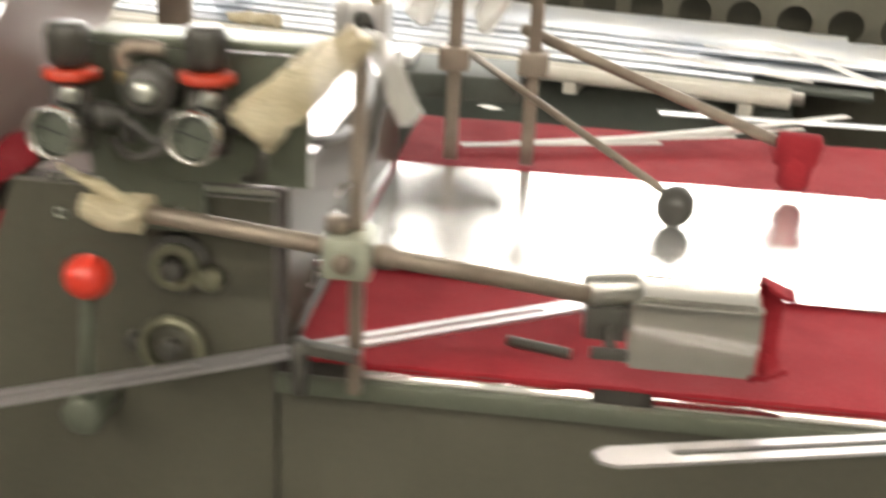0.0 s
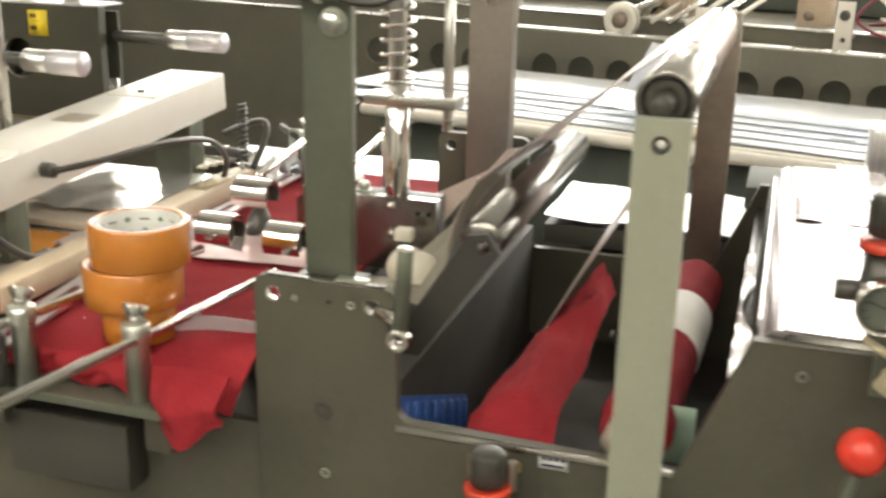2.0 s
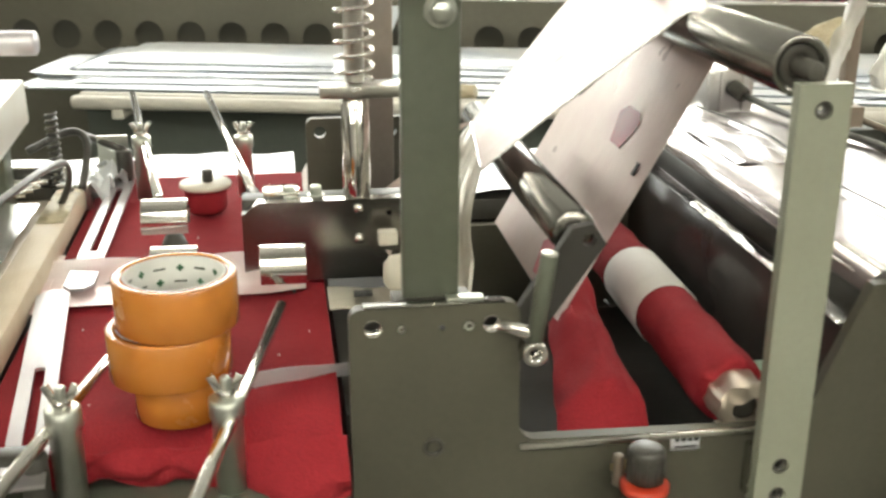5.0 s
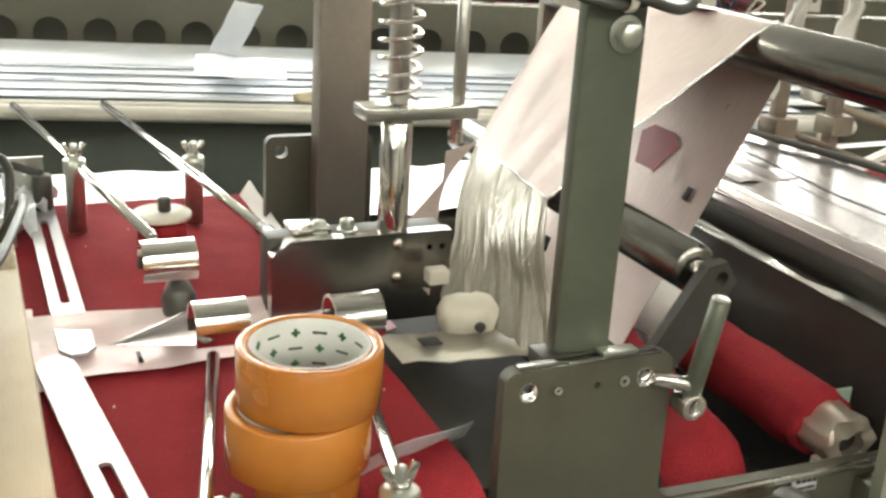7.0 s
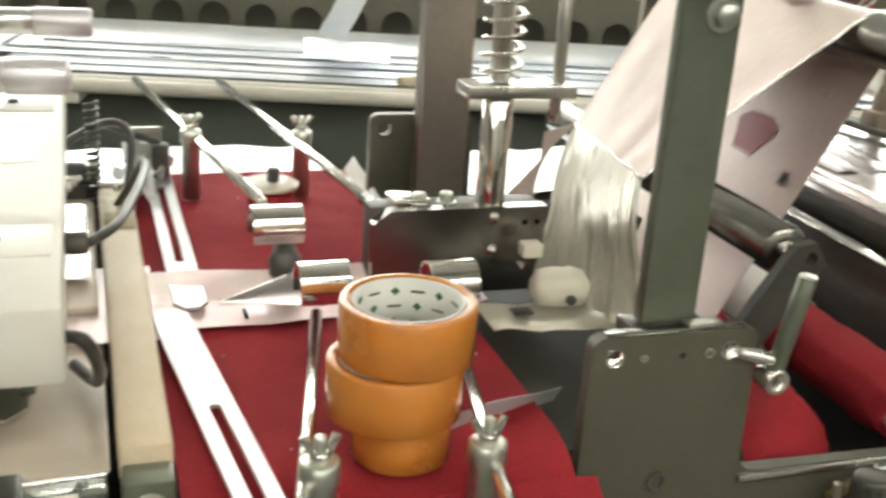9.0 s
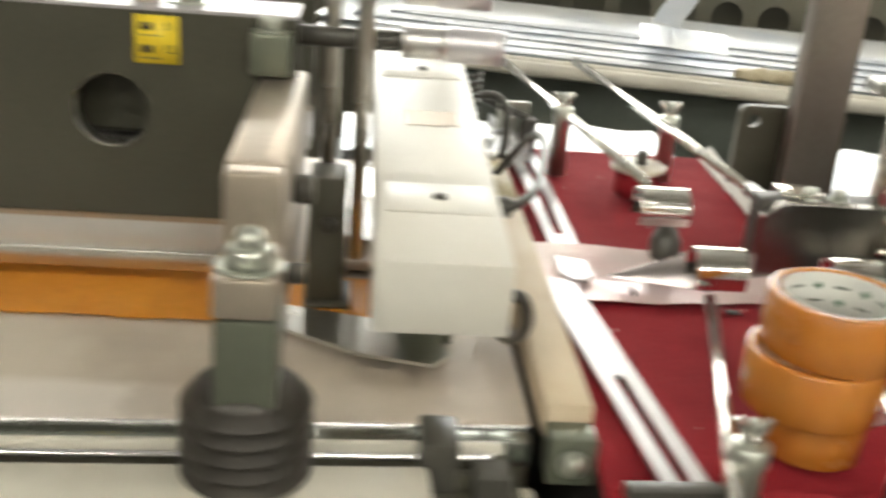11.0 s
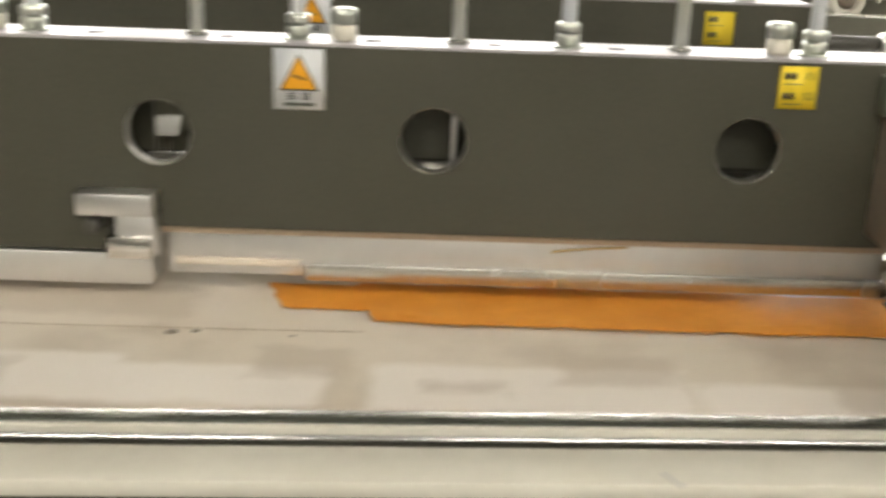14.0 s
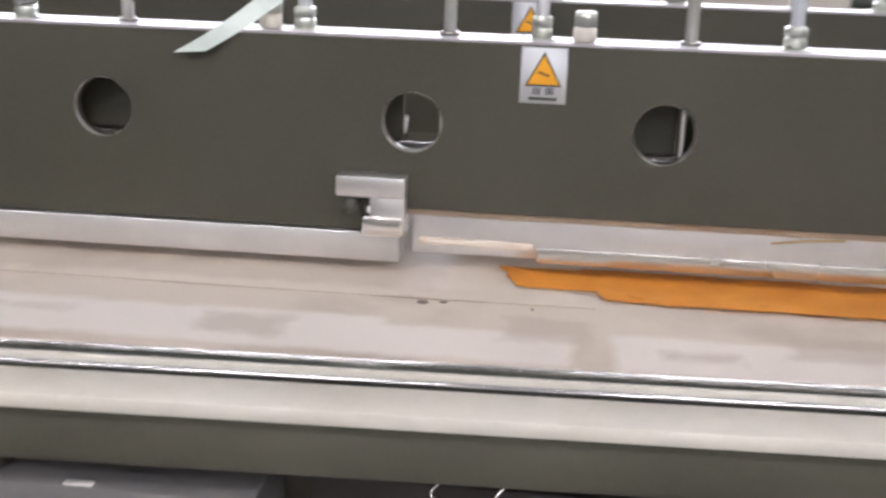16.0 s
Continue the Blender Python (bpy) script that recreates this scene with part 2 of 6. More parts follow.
def see_through(m, amount):
    """Lets some of the light that falls on the far side of a film glow through it."""
    nodes, links = m.node_tree.nodes, m.node_tree.links
    b = nodes["Principled BSDF"]
    glow, mix = nodes.new("ShaderNodeBsdfTranslucent"), nodes.new("ShaderNodeMixShader")
    mix.inputs[0].default_value = amount
    links.new(b.inputs["Base Color"].links[0].from_socket, glow.inputs[0])
    links.new(b.outputs[0], mix.inputs[1])
    links.new(glow.outputs[0], mix.inputs[2])
    links.new(mix.outputs[0], nodes["Material Output"].inputs[0])


see_through(M_web, 0.27)
see_through(M_webclear, 0.3)
# pale layer: reflected light painted into the cloth; scorch layer: stains
worn(M_cloth, "pale", (0.88, 0.82, 0.76), 0.8, 24)
worn(M_cloth, "scorch", (0.50, 0.42, 0.34), 0.55, 40)

# ---- mesh helpers ----
def box(bm, x0, x1, y0, y1, z0, z1, bevel=0.0):
    v = [bm.verts.new(p) for p in ((x0, y0, z0), (x1, y0, z0), (x1, y1, z0), (x0, y1, z0),
                                   (x0, y0, z1), (x1, y0, z1), (x1, y1, z1), (x0, y1, z1))]
    f = [bm.faces.new([v[i] for i in q]) for q in ((3, 2, 1, 0), (4, 5, 6, 7), (0, 1, 5, 4), (1, 2, 6, 5), (2, 3, 7, 6), (3, 0, 4, 7))]
    if bevel:
        bmesh.ops.bevel(bm, geom=list({e for q in f for e in q.edges}), offset=bevel, segments=2, affect="EDGES", profile=0.5)
    return bm


def basis(d):
    d = Vector(d).normalized()
    a = Vector((0, 0, 1)) if abs(d.z) < 0.9 else Vector((1, 0, 0))
    u = d.cross(a).normalized()
    return d, u, d.cross(u)


def lathe(bm, p0, axis, profile, seg=24):
    """Turn a profile of (distance along the axis, radius) round the axis from p0."""
    d, u, w = basis(axis)
    p0 = Vector(p0)
    rings = []
    for s, r in profile:
        rings.append([bm.verts.new(p0 + d * s + (u * math.cos(a) + w * math.sin(a)) * max(r, 1e-5))
                      for a in (2 * math.pi * k / seg for k in range(seg))])
    for a, b in zip(rings, rings[1:]):
        for k in range(seg):
            bm.faces.new((a[k], a[(k + 1) % seg], b[(k + 1) % seg], b[k]))
    bm.faces.new(rings[0][::-1])
    bm.faces.new(rings[-1])
    return bm


def rod(bm, p0, p1, r, seg=18, edge=0.0):
    d = Vector(p1) - Vector(p0)
    n = d.length
    e = edge or min(r * 0.2, n * 0.2)
    return lathe(bm, p0, d, [(0, r - e), (e, r), (n - e, r), (n, r - e)], seg)


def pipe(bm, p0, axis, length, r_out, r_in, seg=36, edge=0.001):
    d, u, w = basis(axis)
    p0 = Vector(p0)
    prof = [(0, r_in), (0, r_out - edge), (edge, r_out), (length - edge, r_out), (length, r_out - edge), (length, r_in)]
    rings = [[bm.verts.new(p0 + d * s + (u * math.cos(a) + w * math.sin(a)) * r)
              for a in (2 * math.pi * k / seg for k in range(seg))] for s, r in prof]
    for a, b in zip(rings, rings[1:] + rings[:1]):
        for k in range(seg):
            bm.faces.new((a[k], a[(k + 1) % seg], b[(k + 1) % seg], b[k]))
    return bm


def ball(bm, c, r, seg=20, squash=1.0):
    prof = [(r * squash * (1 - math.cos(math.pi * k / 12)), r * math.sin(math.pi * k / 12)) for k in range(13)]
    return lathe(bm, Vector(c) - Vector((0, 0, r * squash)), (0, 0, 1), prof, seg)


def sweep(bm, pts, r, seg=8, steps=8):
    """A tube along a smooth line through the points."""
    pts = [Vector(p) for p in pts]
    line = []
    for k in range(len(pts) - 1):
        a, b = pts[max(k - 1, 0)], pts[k]
        c, d = pts[k + 1], pts[min(k + 2, len(pts) - 1)]
        for j in range(steps):
            t = j / steps
            line.append(0.5 * ((2 * b) + (c - a) * t + (2 * a - 5 * b + 4 * c - d) * t * t + (3 * b - a - 3 * c + d) * t ** 3))
    line.append(pts[-1])
    rings = []
    _, u, w = basis(line[1] - line[0])
    for k, p in enumerate(line):
        d = (line[min(k + 1, len(line) - 1)] - line[max(k - 1, 0)]).normalized()
        u = (u - d * u.dot(d)).normalized()
        w = d.cross(u)
        rings.append([bm.verts.new(p + (u * math.cos(a) + w * math.sin(a)) * r) for a in (2 * math.pi * j / seg for j in range(seg))])
    for a, b in zip(rings, rings[1:]):
        for k in range(seg):
            bm.faces.new((a[k], a[(k + 1) % seg], b[(k + 1) % seg], b[k]))
    bm.faces.new(rings[0][::-1])
    bm.faces.new(rings[-1])
    return bm


def coil(bm, c, r, z0, z1, turns, wire, seg=8):
    n = int(turns * 20)
    pts = [(c[0] + r * math.cos(2 * math.pi * turns * k / n), c[1] + r * math.sin(2 * math.pi * turns * k / n), z0 + (z1 - z0) * k / n)
           for k in range(n + 1)]
    return sweep(bm, pts, wire, seg, 1)


def circle(x, y, r, n=28):
    return [(x + r * math.cos(2 * math.pi * k / n), y + r * math.sin(2 * math.pi * k / n)) for k in range(n)]


def slot(x, y0, y1, r, n=8):
    up = [(x + r * math.cos(math.pi * k / n), y1 + r * math.sin(math.pi * k / n)) for k in range(n + 1)]
    return up + [(x - r * math.cos(math.pi * k / n), y0 - r * math.sin(math.pi * k / n)) for k in range(n + 1)]


def slab(bm, outline, holes, thick, m):
    """A plate from an outline with holes in its own x and y, with thickness along its z, laid by the matrix m."""
    start = set(bm.verts)
    edges = []
    for loop in (outline, *holes):
        v = [bm.verts.new((x, y, 0)) for x, y in loop]
        edges += [bm.edges.new((v[k], v[(k + 1) % len(v)])) for k in range(len(v))]
    made = bmesh.ops.triangle_fill(bm, use_beauty=True, use_dissolve=False, edges=edges, normal=(0, 0, -1))
    faces = [g for g in made["geom"] if isinstance(g, bmesh.types.BMFace)]
    ext = bmesh.ops.extrude_face_region(bm, geom=faces, use_keep_orig=True)
    bmesh.ops.translate(bm, vec=(0, 0, thick), verts=[g for g in ext["geom"] if isinstance(g, bmesh.types.BMVert)])
    mine = [v for v in bm.verts if v not in start]
    bmesh.ops.transform(bm, matrix=m, verts=mine)
    bmesh.ops.recalc_face_normals(bm, faces=list({f for v in mine for f in v.link_faces}))
    return bm


UPRIGHT = Matrix(((1, 0, 0, 0), (0, 0, -1, 0), (0, 1, 0, 0), (0, 0, 0, 1)))  # a plate's x, y to the world's x, z; thickness towards -y


def standing(bm, outline, holes, y_front, thick):
    return slab(bm, outline, holes, thick, Matrix.Translation((0, y_front + thick, 0)) @ UPRIGHT)


def sheet(bm, func, nu, nv, thick=0.0008):
    """A thin sheet of func(u, v) for u and v from 0 to 1."""
    g = [[bm.verts.new(func(i / nu, j / nv)) for j in range(nv + 1)] for i in range(nu + 1)]
    faces = [bm.faces.new((g[i][j], g[i + 1][j], g[i + 1][j + 1], g[i][j + 1])) for i in range(nu) for j in range(nv)]
    bmesh.ops.recalc_face_normals(bm, faces=faces)
    bmesh.ops.solidify(bm, geom=faces, thickness=thick)
    return bm


def bar(bm, p0, p1, width, thick, up=(0, 0, 1)):
    """A flat bar from p0 to p1, with its thickness along up."""
    d = (Vector(p1) - Vector(p0))
    n = d.length
    d.normalize()
    side = d.cross(Vector(up)).normalized()
    upv = side.cross(d)
    m = Matrix((( d.x, side.x, upv.x, p0[0]), (d.y, side.y, upv.y, p0[1]), (d.z, side.z, upv.z, p0[2]), (0, 0, 0, 1)))
    start = set(bm.verts)
    box(bm, 0, n, -width / 2, width / 2, -thick / 2, thick / 2, min(width, thick) * 0.12)
    bmesh.ops.transform(bm, matrix=m, verts=[v for v in bm.verts if v not in start])
    return bm


def hexbolt(bm, p, axis, r=0.008, h=0.006, washer=True):
    if washer:
        lathe(bm, p, axis, [(0, r * 1.35), (0.0012, r * 1.35), (0.0013, r * 1.3)], 18)
    d = Vector(axis).normalized()
    lathe(bm, Vector(p) + d * 0.0014, axis, [(0, r), (h * 0.8, r), (h, r * 0.85)], 6)
    return bm


def B():
    return bmesh.new()


def finish(name, bm, material, angle=38):
    for f in bm.faces:
        f.smooth = True
    for e in bm.edges:
        e.smooth = len(e.link_faces) == 2 and e.calc_face_angle(0) < radians(angle)
    me = bpy.data.meshes.new(name)
    bm.to_mesh(me)
    bm.free()
    me.materials.append(material)
    return me


def thing(name, label, category, at=(0, 0, 0), group="", kind=""):
    ob = new(name)
    ob.empty_display_size = 0.02
    ob.location = at
    return tagged(ob, label, category, group, kind)


def part(name, bm, material, parent, label=""):
    ob = new(name, finish(name, bm, material))
    ob.parent = parent
    if parent.data is None:
        ob.matrix_parent_inverse = Matrix.Translation(-parent.location)
    if label:
        ob["label"] = label
    return ob


def solo(name, bm, material, label, category, group="", kind=""):
    return tagged(new(name, finish(name, bm, material)), label, category, group, kind)


def words(text, size, m, material, parent, name="lettering"):
    cu = bpy.data.curves.new(name, "FONT")
    cu.body, cu.size, cu.extrude, cu.align_x, cu.align_y = text, size, 0.0002, "CENTER", "CENTER"
    cu.materials.append(material)
    ob = new(name, cu)
    ob.parent = parent
    ob.matrix_basis = m if parent.data is not None else Matrix.Translation(-parent.location) @ m
    return ob


def wrapped(a, b, r0, r1, seed):
    """A crumpled wrapping from a to b, r0 thick at its start and r1 at its end."""
    n = (Vector(b) - Vector(a)).length
    bm = lathe(B(), a, Vector(b) - Vector(a), [(0, r0 * 0.5), (n * 0.05, r0), (n * 0.4, (r0 + r1) / 2), (n * 0.7, r1), (n * 0.97, r1 * 0.95), (n, r1 * 0.6)], 22)
    bmesh.ops.subdivide_edges(bm, edges=bm.edges, cuts=2, use_grid_fill=True)
    for v in bm.verts:
        v.co += Vector([noise.noise(v.co * 55 + Vector((seed + j * 5, 0, 0))) for j in range(3)]) * r1 * 0.55
    return bm


def wob(x, y, s=1.0, seed=0.0):
    return noise.noise(Vector((x * s + seed, y * s, seed * 1.7)))

# ---- hall ----
solo("floor", box(B(), -10, 9, -6, 7.4, -0.2, 0), M_floor, "grey worn concrete factory floor", "floor", kind="structure")
solo("ceiling", box(B(), -10, 9, -6, 7.4, 4.6, 4.8), M_ceil, "pale hall ceiling with strip lights", "ceiling", kind="structure")
bm = B()
standing(bm, [(-10, 0), (9, 0), (9, 4.6), (-10, 4.6)],
         [[(wx - 1.25, 1.9), (wx + 1.25, 1.9), (wx + 1.25, 3.6), (wx - 1.25, 3.6)] for wx in (-5.1, -2.1, 0.9, 3.9, 6.9)], 7.0, 0.25)
solo("wall_far", bm, M_wall, "pale plastered hall wall with window openings", "wall", kind="structure")
solo("wall_near", box(B(), -10, 9, -6.2, -6.001, 0, 4.6), M_wall, "pale plastered hall wall", "wall", kind="structure")
solo("wall_west", box(B(), -10.2, -10.001, -6, 7.2, 0, 4.6), M_wall, "pale plastered hall wall", "wall", kind="structure")
solo("wall_east", box(B(), 9.001, 9.2, -6, 7.2, 0, 4.6), M_wall, "pale plastered hall wall", "wall", kind="structure")

lamp_at = [(x, y) for y in (-3.6, -2.2, -0.8, 4.2) for x in (-4.6, -2.7, -0.8, 1.1, 3.0)]
first = thing("ceiling_light", "white twin-tube strip light under the hall ceiling", "ceiling light", (lamp_at[0][0], lamp_at[0][1], 3.4), "strip lights")
x, y = lamp_at[0]
part("housing", box(B(), x - 0.65, x + 0.65, y - 0.09, y + 0.09, 3.42, 3.48, 0.01), M_white, first)
for dy in (-0.045, 0.045):
    part("tube", rod(B(), (x - 0.6, y + dy, 3.395), (x + 0.6, y + dy, 3.395), 0.016), M_tube, first, "lit white tube")
for dx in (-0.5, 0.5):
    part("hanger", rod(B(), (x + dx, y, 3.48), (x + dx, y, 4.6), 0.004, 8), M_steel, first)
for x, y in lamp_at[1:]:
    copy_thing(first, Matrix.Translation((x, y, 3.4)))

# ---- far film table and the machine behind it: a second line, standing at an angle to the first ----
FAR = Matrix.Translation((-0.75, 2.27, 0)) @ Matrix.Rotation(radians(-13), 4, "Z") @ Matrix.Translation((0.75, -2.235, 0))
standing_before = set(scene.collection.objects)
table = thing("film_table", "dark cabinet table with cream rails under stacked film", "table", (-0.3, 2.5, 0))
part("cabinet", box(B(), -1.30, 0.47, 2.30, 2.72, 0.0, 1.0, 0.01), M_teal, table, "dark teal painted side panel")
part("front_rail", rod(B(), (-1.29, 2.222, 1.004), (0.47, 2.222, 1.004), 0.0135), M_cream, table, "cream painted tube rail")
part("front_rail", rod(B(), (-1.29, 2.262, 1.007), (0.47, 2.262, 1.007), 0.010), M_cream, table, "cream painted tube rail")
part("front_strip", box(B(), -1.29, 0.49, 2.280, 2.292, 0.985, 1.008, 0.002), M_steel, table, "bright steel strip")
part("tray", box(B(), -1.30, 0.60, 2.30, 2.74, 1.0005, 1.010, 0.003), M_teal, table)
for bx in (-1.2, -0.55, 0.1, 0.4):
    part("rail_bracket", box(B(), bx - 0.012, bx + 0.012, 2.216, 2.298, 0.972, 0.992, 0.002), M_cream, table)
rnd = random.Random(3)
STACKS = ((2.306, 2.42, 1.012, -1.44, 0.40), (2.345, 2.52, 1.018, -1.36, 0.62), (2.392, 2.62, 1.0245, -1.46, 0.31), (2.430, 2.70, 1.031, -1.40, 0.74), (2.47, 2.735, 1.037, -1.33, 0.55))
for k, (y0, y1, z, x0, x1) in enumerate(STACKS):
    sd = k * 3.1
    stack = thing("film_stack", "flat stack of long pale silver film strips on the far table", "film", (x0, y0, z), "stacked film strips")
    # a dark backing box draws the shadow line under the strips
    part("lower_film", box(B(), x0 + 0.02, x1 - 0.02, y0 + 0.004, y1 - 0.01, z - 0.0022, z + 0.0012), M_gapshade, stack, "grey-blue backing painted as the dark gap under the film")
    for q in range(3):
        a, b = x0 + 0.07 * rnd.random(), x1 - 0.22 * rnd.random() * q
        yq = y0 + 0.012 * q * rnd.random() + 0.004 * q
        part("strip", sheet(B(), lambda u, v: Vector((a + (b - a) * u, yq + (y1 - yq) * v + 0.006 * wob(u * 7, 0, 1, sd + q) * (1 - v), z + 0.0017 + 0.0012 * q + 0.0009 * wob(u * 12, v * 2, 1, sd + q))), 50, 3, 0.0005), M_filmblue, stack)
bm = sheet(B(), lambda u, v: Vector((-0.775 + 0.05 * u + 0.055 * v, 2.50 + 0.012 * v + 0.004 * math.sin(3 * u), 1.070 + 0.10 * u - 0.012 * v + 0.006 * wob(u * 3, v * 3))), 8, 6)
solo("film_offcut", bm, M_filmblue, "curled silver film offcut standing on the far film stack", "film", "far offcuts")
bm = sheet(B(), lambda u, v: Vector((-0.80 + 0.17 * u, 2.36 + 0.10 * v - 0.03 * u, 1.048 + 0.022 * v + 0.003 * wob(u * 3, v * 3))), 8, 6)
solo("film_offcut", bm, M_filmblue, "silver film offcut lying loose on the far film stack", "film", "far offcuts")
for p0, p1, w in (((0.42, 2.47, 1.054), (0.63, 2.22, 1.040), 0.022), ((0.20, 2.34, 1.040), (0.50, 2.27, 1.030), 0.016), ((0.30, 2.42, 1.046), (0.66, 2.40, 1.044), 0.014)):
    solo("film_offcut", bar(B(), p0, p1, w, 0.0012), M_paper, "narrow white film offcut lying across the far film stack", "film", "far offcuts")
solo("film_scrap", wrapped((-0.62, 2.29, 1.025), (-0.50, 2.285, 1.027), 0.010, 0.014, 21), M_bag, "yellowed rolled plastic scrap lying on the rail", "film")

guard = thing("chain_guard", "long dark painted guard plate with a row of round holes", "machine guard", (0, 2.8, 0.6))
holes_x = [-0.392 + 0.104 * k for k in range(-14, 11)]
part("plate", standing(B(), [(-4.2, 0.3), (0.95, 0.3), (0.95, 1.140), (-4.2, 1.140)], [circle(hx, 1.046, 0.036, 20) for hx in holes_x], 2.80, 0.006), M_guard, guard)
part("backing", box(B(), -4.2, 0.95, 2.86, 2.87, 0.3, 1.13), M_panel, guard)
part("top_rail", box(B(), -4.2, 0.95, 2.797, 2.835, 1.1405, 1.146, 0.001), M_steel, guard, "thin bright top edge")
part("upper_plate", box(B(), -4.2, 0.95, 2.93, 2.94, 0.9, 1.172), M_guard, guard)
part("upper_rail", box(B(), -4.2, 0.95, 2.925, 2.96, 1.1725, 1.178, 0.001), M_steel, guard, "thin bright upper edge")
rear = thing("far_machine", "dark far machine frame with cream panels and hoses", "machine", (0, 3.4, 0))
part("body", box(B(), -4.2, 0.95, 3.02, 4.0, 0, 1.165, 0.02), M_guard, rear)
part("hood", box(B(), -4.2, 0.95, 3.45, 4.0, 1.166, 1.30, 0.02), M_teal, rear)
part("cream_panel", box(B(), -3.2, -1.33, 3.05, 3.09, 1.166, 1.26, 0.004), M_cream, rear, "cream painted cover panel")
part("ledge", box(B(), -3.2, -1.05, 2.975, 3.045, 1.166, 1.176, 0.002), M_panel, rear)
for k, (bx, z0, z1) in enumerate(((-0.705, 1.147, 1.215), (-0.405, 1.138, 1.250), (-0.092, 1.182, 1.250), (0.17, 1.147, 1.25), (0.42, 1.147, 1.25), (0.7, 1.147, 1.25))):
    br = thing("bracket", "cream painted bracket with a dark bolt on the far machine", "bracket", (bx, 2.86, z0), "far brackets")
    w = 0.019 if k else 0.05
    part("plate", standing(B(), [(bx - w, z0), (bx + w, z0), (bx + w, z1), (bx - w, z1)], [circle(bx, z0 + 0.026, 0.0065, 10)], 2.872, 0.014), M_cream, br)
    part("foot", box(B(), bx - w, bx + w, 2.887, 2.928, z0 + 0.03, z0 + 0.042), M_cream, br)
    part("bolt", hexbolt(B(), (bx, 2.871, z1 - 0.03), (0, -1, 0), 0.009, 0.008), M_black, br)
for k, (hx, n) in enumerate(((-0.32, 3), (-0.13, 5), (0.0, 6), (0.14, 5), (0.30, 5), (0.5, 4))):
    bundle = thing("hose_bundle", "tangle of dark red and clear air hoses on the far machine", "hoses", (hx, 2.93, 1.15), "far hoses")
    r2 = random.Random(40 + k)
    for j in range(n):
        p = [(hx + 0.10 * (r2.random() - 0.5), 2.99, 1.24 + 0.05 * r2.random())]
        for q in range(4):
            p.append((hx + 0.13 * (r2.random() - 0.5) + 0.015 * q, 2.89 - 0.03 * r2.random() + 0.02 * q, 1.13 + 0.085 * r2.random()))
        p.append((hx + 0.12 * (r2.random() - 0.3), 2.97, 1.21))
        part("hose", sweep(B(), p, 0.0028 + 0.0018 * r2.random(), 6, 6), (M_redcable, M_redcable, M_nylon, M_darkblue)[j % 4], bundle, "thin air hose")
for bx, sz in ((-0.86, 0.055), (-0.26, 0.058), (-0.5, 0.04), (0.25, 0.06), (0.55, 0.055)):
    cr = thing("carton", "plain tan box with a dark round hole", "box", (bx, 3.0, 1.179), "far boxes")
    part("box", box(B(), bx - sz, bx + sz, 2.985, 3.05, 1.1795, 1.1795 + sz * 1.7, 0.004), M_tan, cr)
    part("knob", rod(B(), (bx - 0.01, 2.985, 1.205), (bx - 0.01, 2.978, 1.205), 0.012), M_brown, cr)
wheel = thing("hand_wheel", "cream round wheel on the far machine", "wheel", (-0.945, 2.88, 1.17))
part("rim", pipe(B(), (-0.945, 2.862, 1.173), (0, 1, 0), 0.03, 0.044, 0.021), M_cream, wheel)
part("hub", rod(B(), (-0.945, 2.855, 1.173), (-0.945, 2.90, 1.173), 0.0205), M_brown, wheel)
part("axle", rod(B(), (-0.945, 2.90, 1.173), (-0.86, 3.04, 1.235), 0.018), M_chrome, wheel)
for k in range(5):
    x0 = -0.87 + 0.045 * k
    solo("guide_rod", rod(B(), (x0, 2.885, 1.172), (x0 + 0.06, 3.03, 1.235), 0.006 + 0.002 * (k % 2)), M_chrome if k % 2 else M_cream, "short bright guide rod on the far machine", "rod", "far guide rods")
for ob in [o for o in scene.collection.objects if o not in standing_before and o.parent is None]:
    ob.matrix_basis = FAR @ ob.matrix_basis

# ---- pale film lying between the tables ----
for k, (a, b, y0, y1) in enumerate(((-1.32, -0.86, 1.715, 1.90), (-0.70, -0.40, 1.64, 1.86))):
    bm = sheet(B(), lambda u, v: Vector((a + (b - a) * u, y0 + (y1 - y0) * v, 1.012 + 0.006 * wob(u * 6, v * 3, 1, k))), 24, 6)
    tray = thing("film_tray", "pale blue silver film lying on a dark tray behind the felt", "tray", (a, y0, 0.9), "film behind the table")
    part("film", bm, M_filmblue, tray, "pale blue silver film")
    part("tray", box(B(), a, b, y0, y1, 0.97, 1.0, 0.003), M_black, tray)
    part("post", box(B(), a + 0.05, b - 0.05, y0 + 0.04, y1 - 0.04, 0.0, 0.969), M_black, tray)
bench = thing("rear_bench", "dark rear machine bench behind the felt tables", "machine frame", (-0.4, 2.0, 0))
part("top", box(B(), -4.0, 3.0, 1.90, 2.2, 0.76, 0.79, 0.004), M_black, bench)
part("front", box(B(), -4.0, 3.0, 1.90, 1.92, 0, 0.759), M_panel, bench)

# ---- front frame ----
frame_l = thing("side_frame", "dark grey painted machine side plate with a notch", "machine frame", (-0.5, 0.98, 0))
def arc(cx, cy, r, a0, a1, n=5):
    return [(cx + r * math.cos(radians(a0 + (a1 - a0) * k / n)), cy + r * math.sin(radians(a0 + (a1 - a0) * k / n))) for k in range(n + 1)]
out = [(-0.832, 0.3), (-0.165, 0.3), (-0.165, 1.115), (-0.386, 1.115), (-0.437, 0.985)] + arc(-0.676, 1.005, 0.015, 270, 180) + \
      arc(-0.703, 1.107, 0.010, 0, 90) + arc(-0.822, 1.107, 0.010, 90, 180)
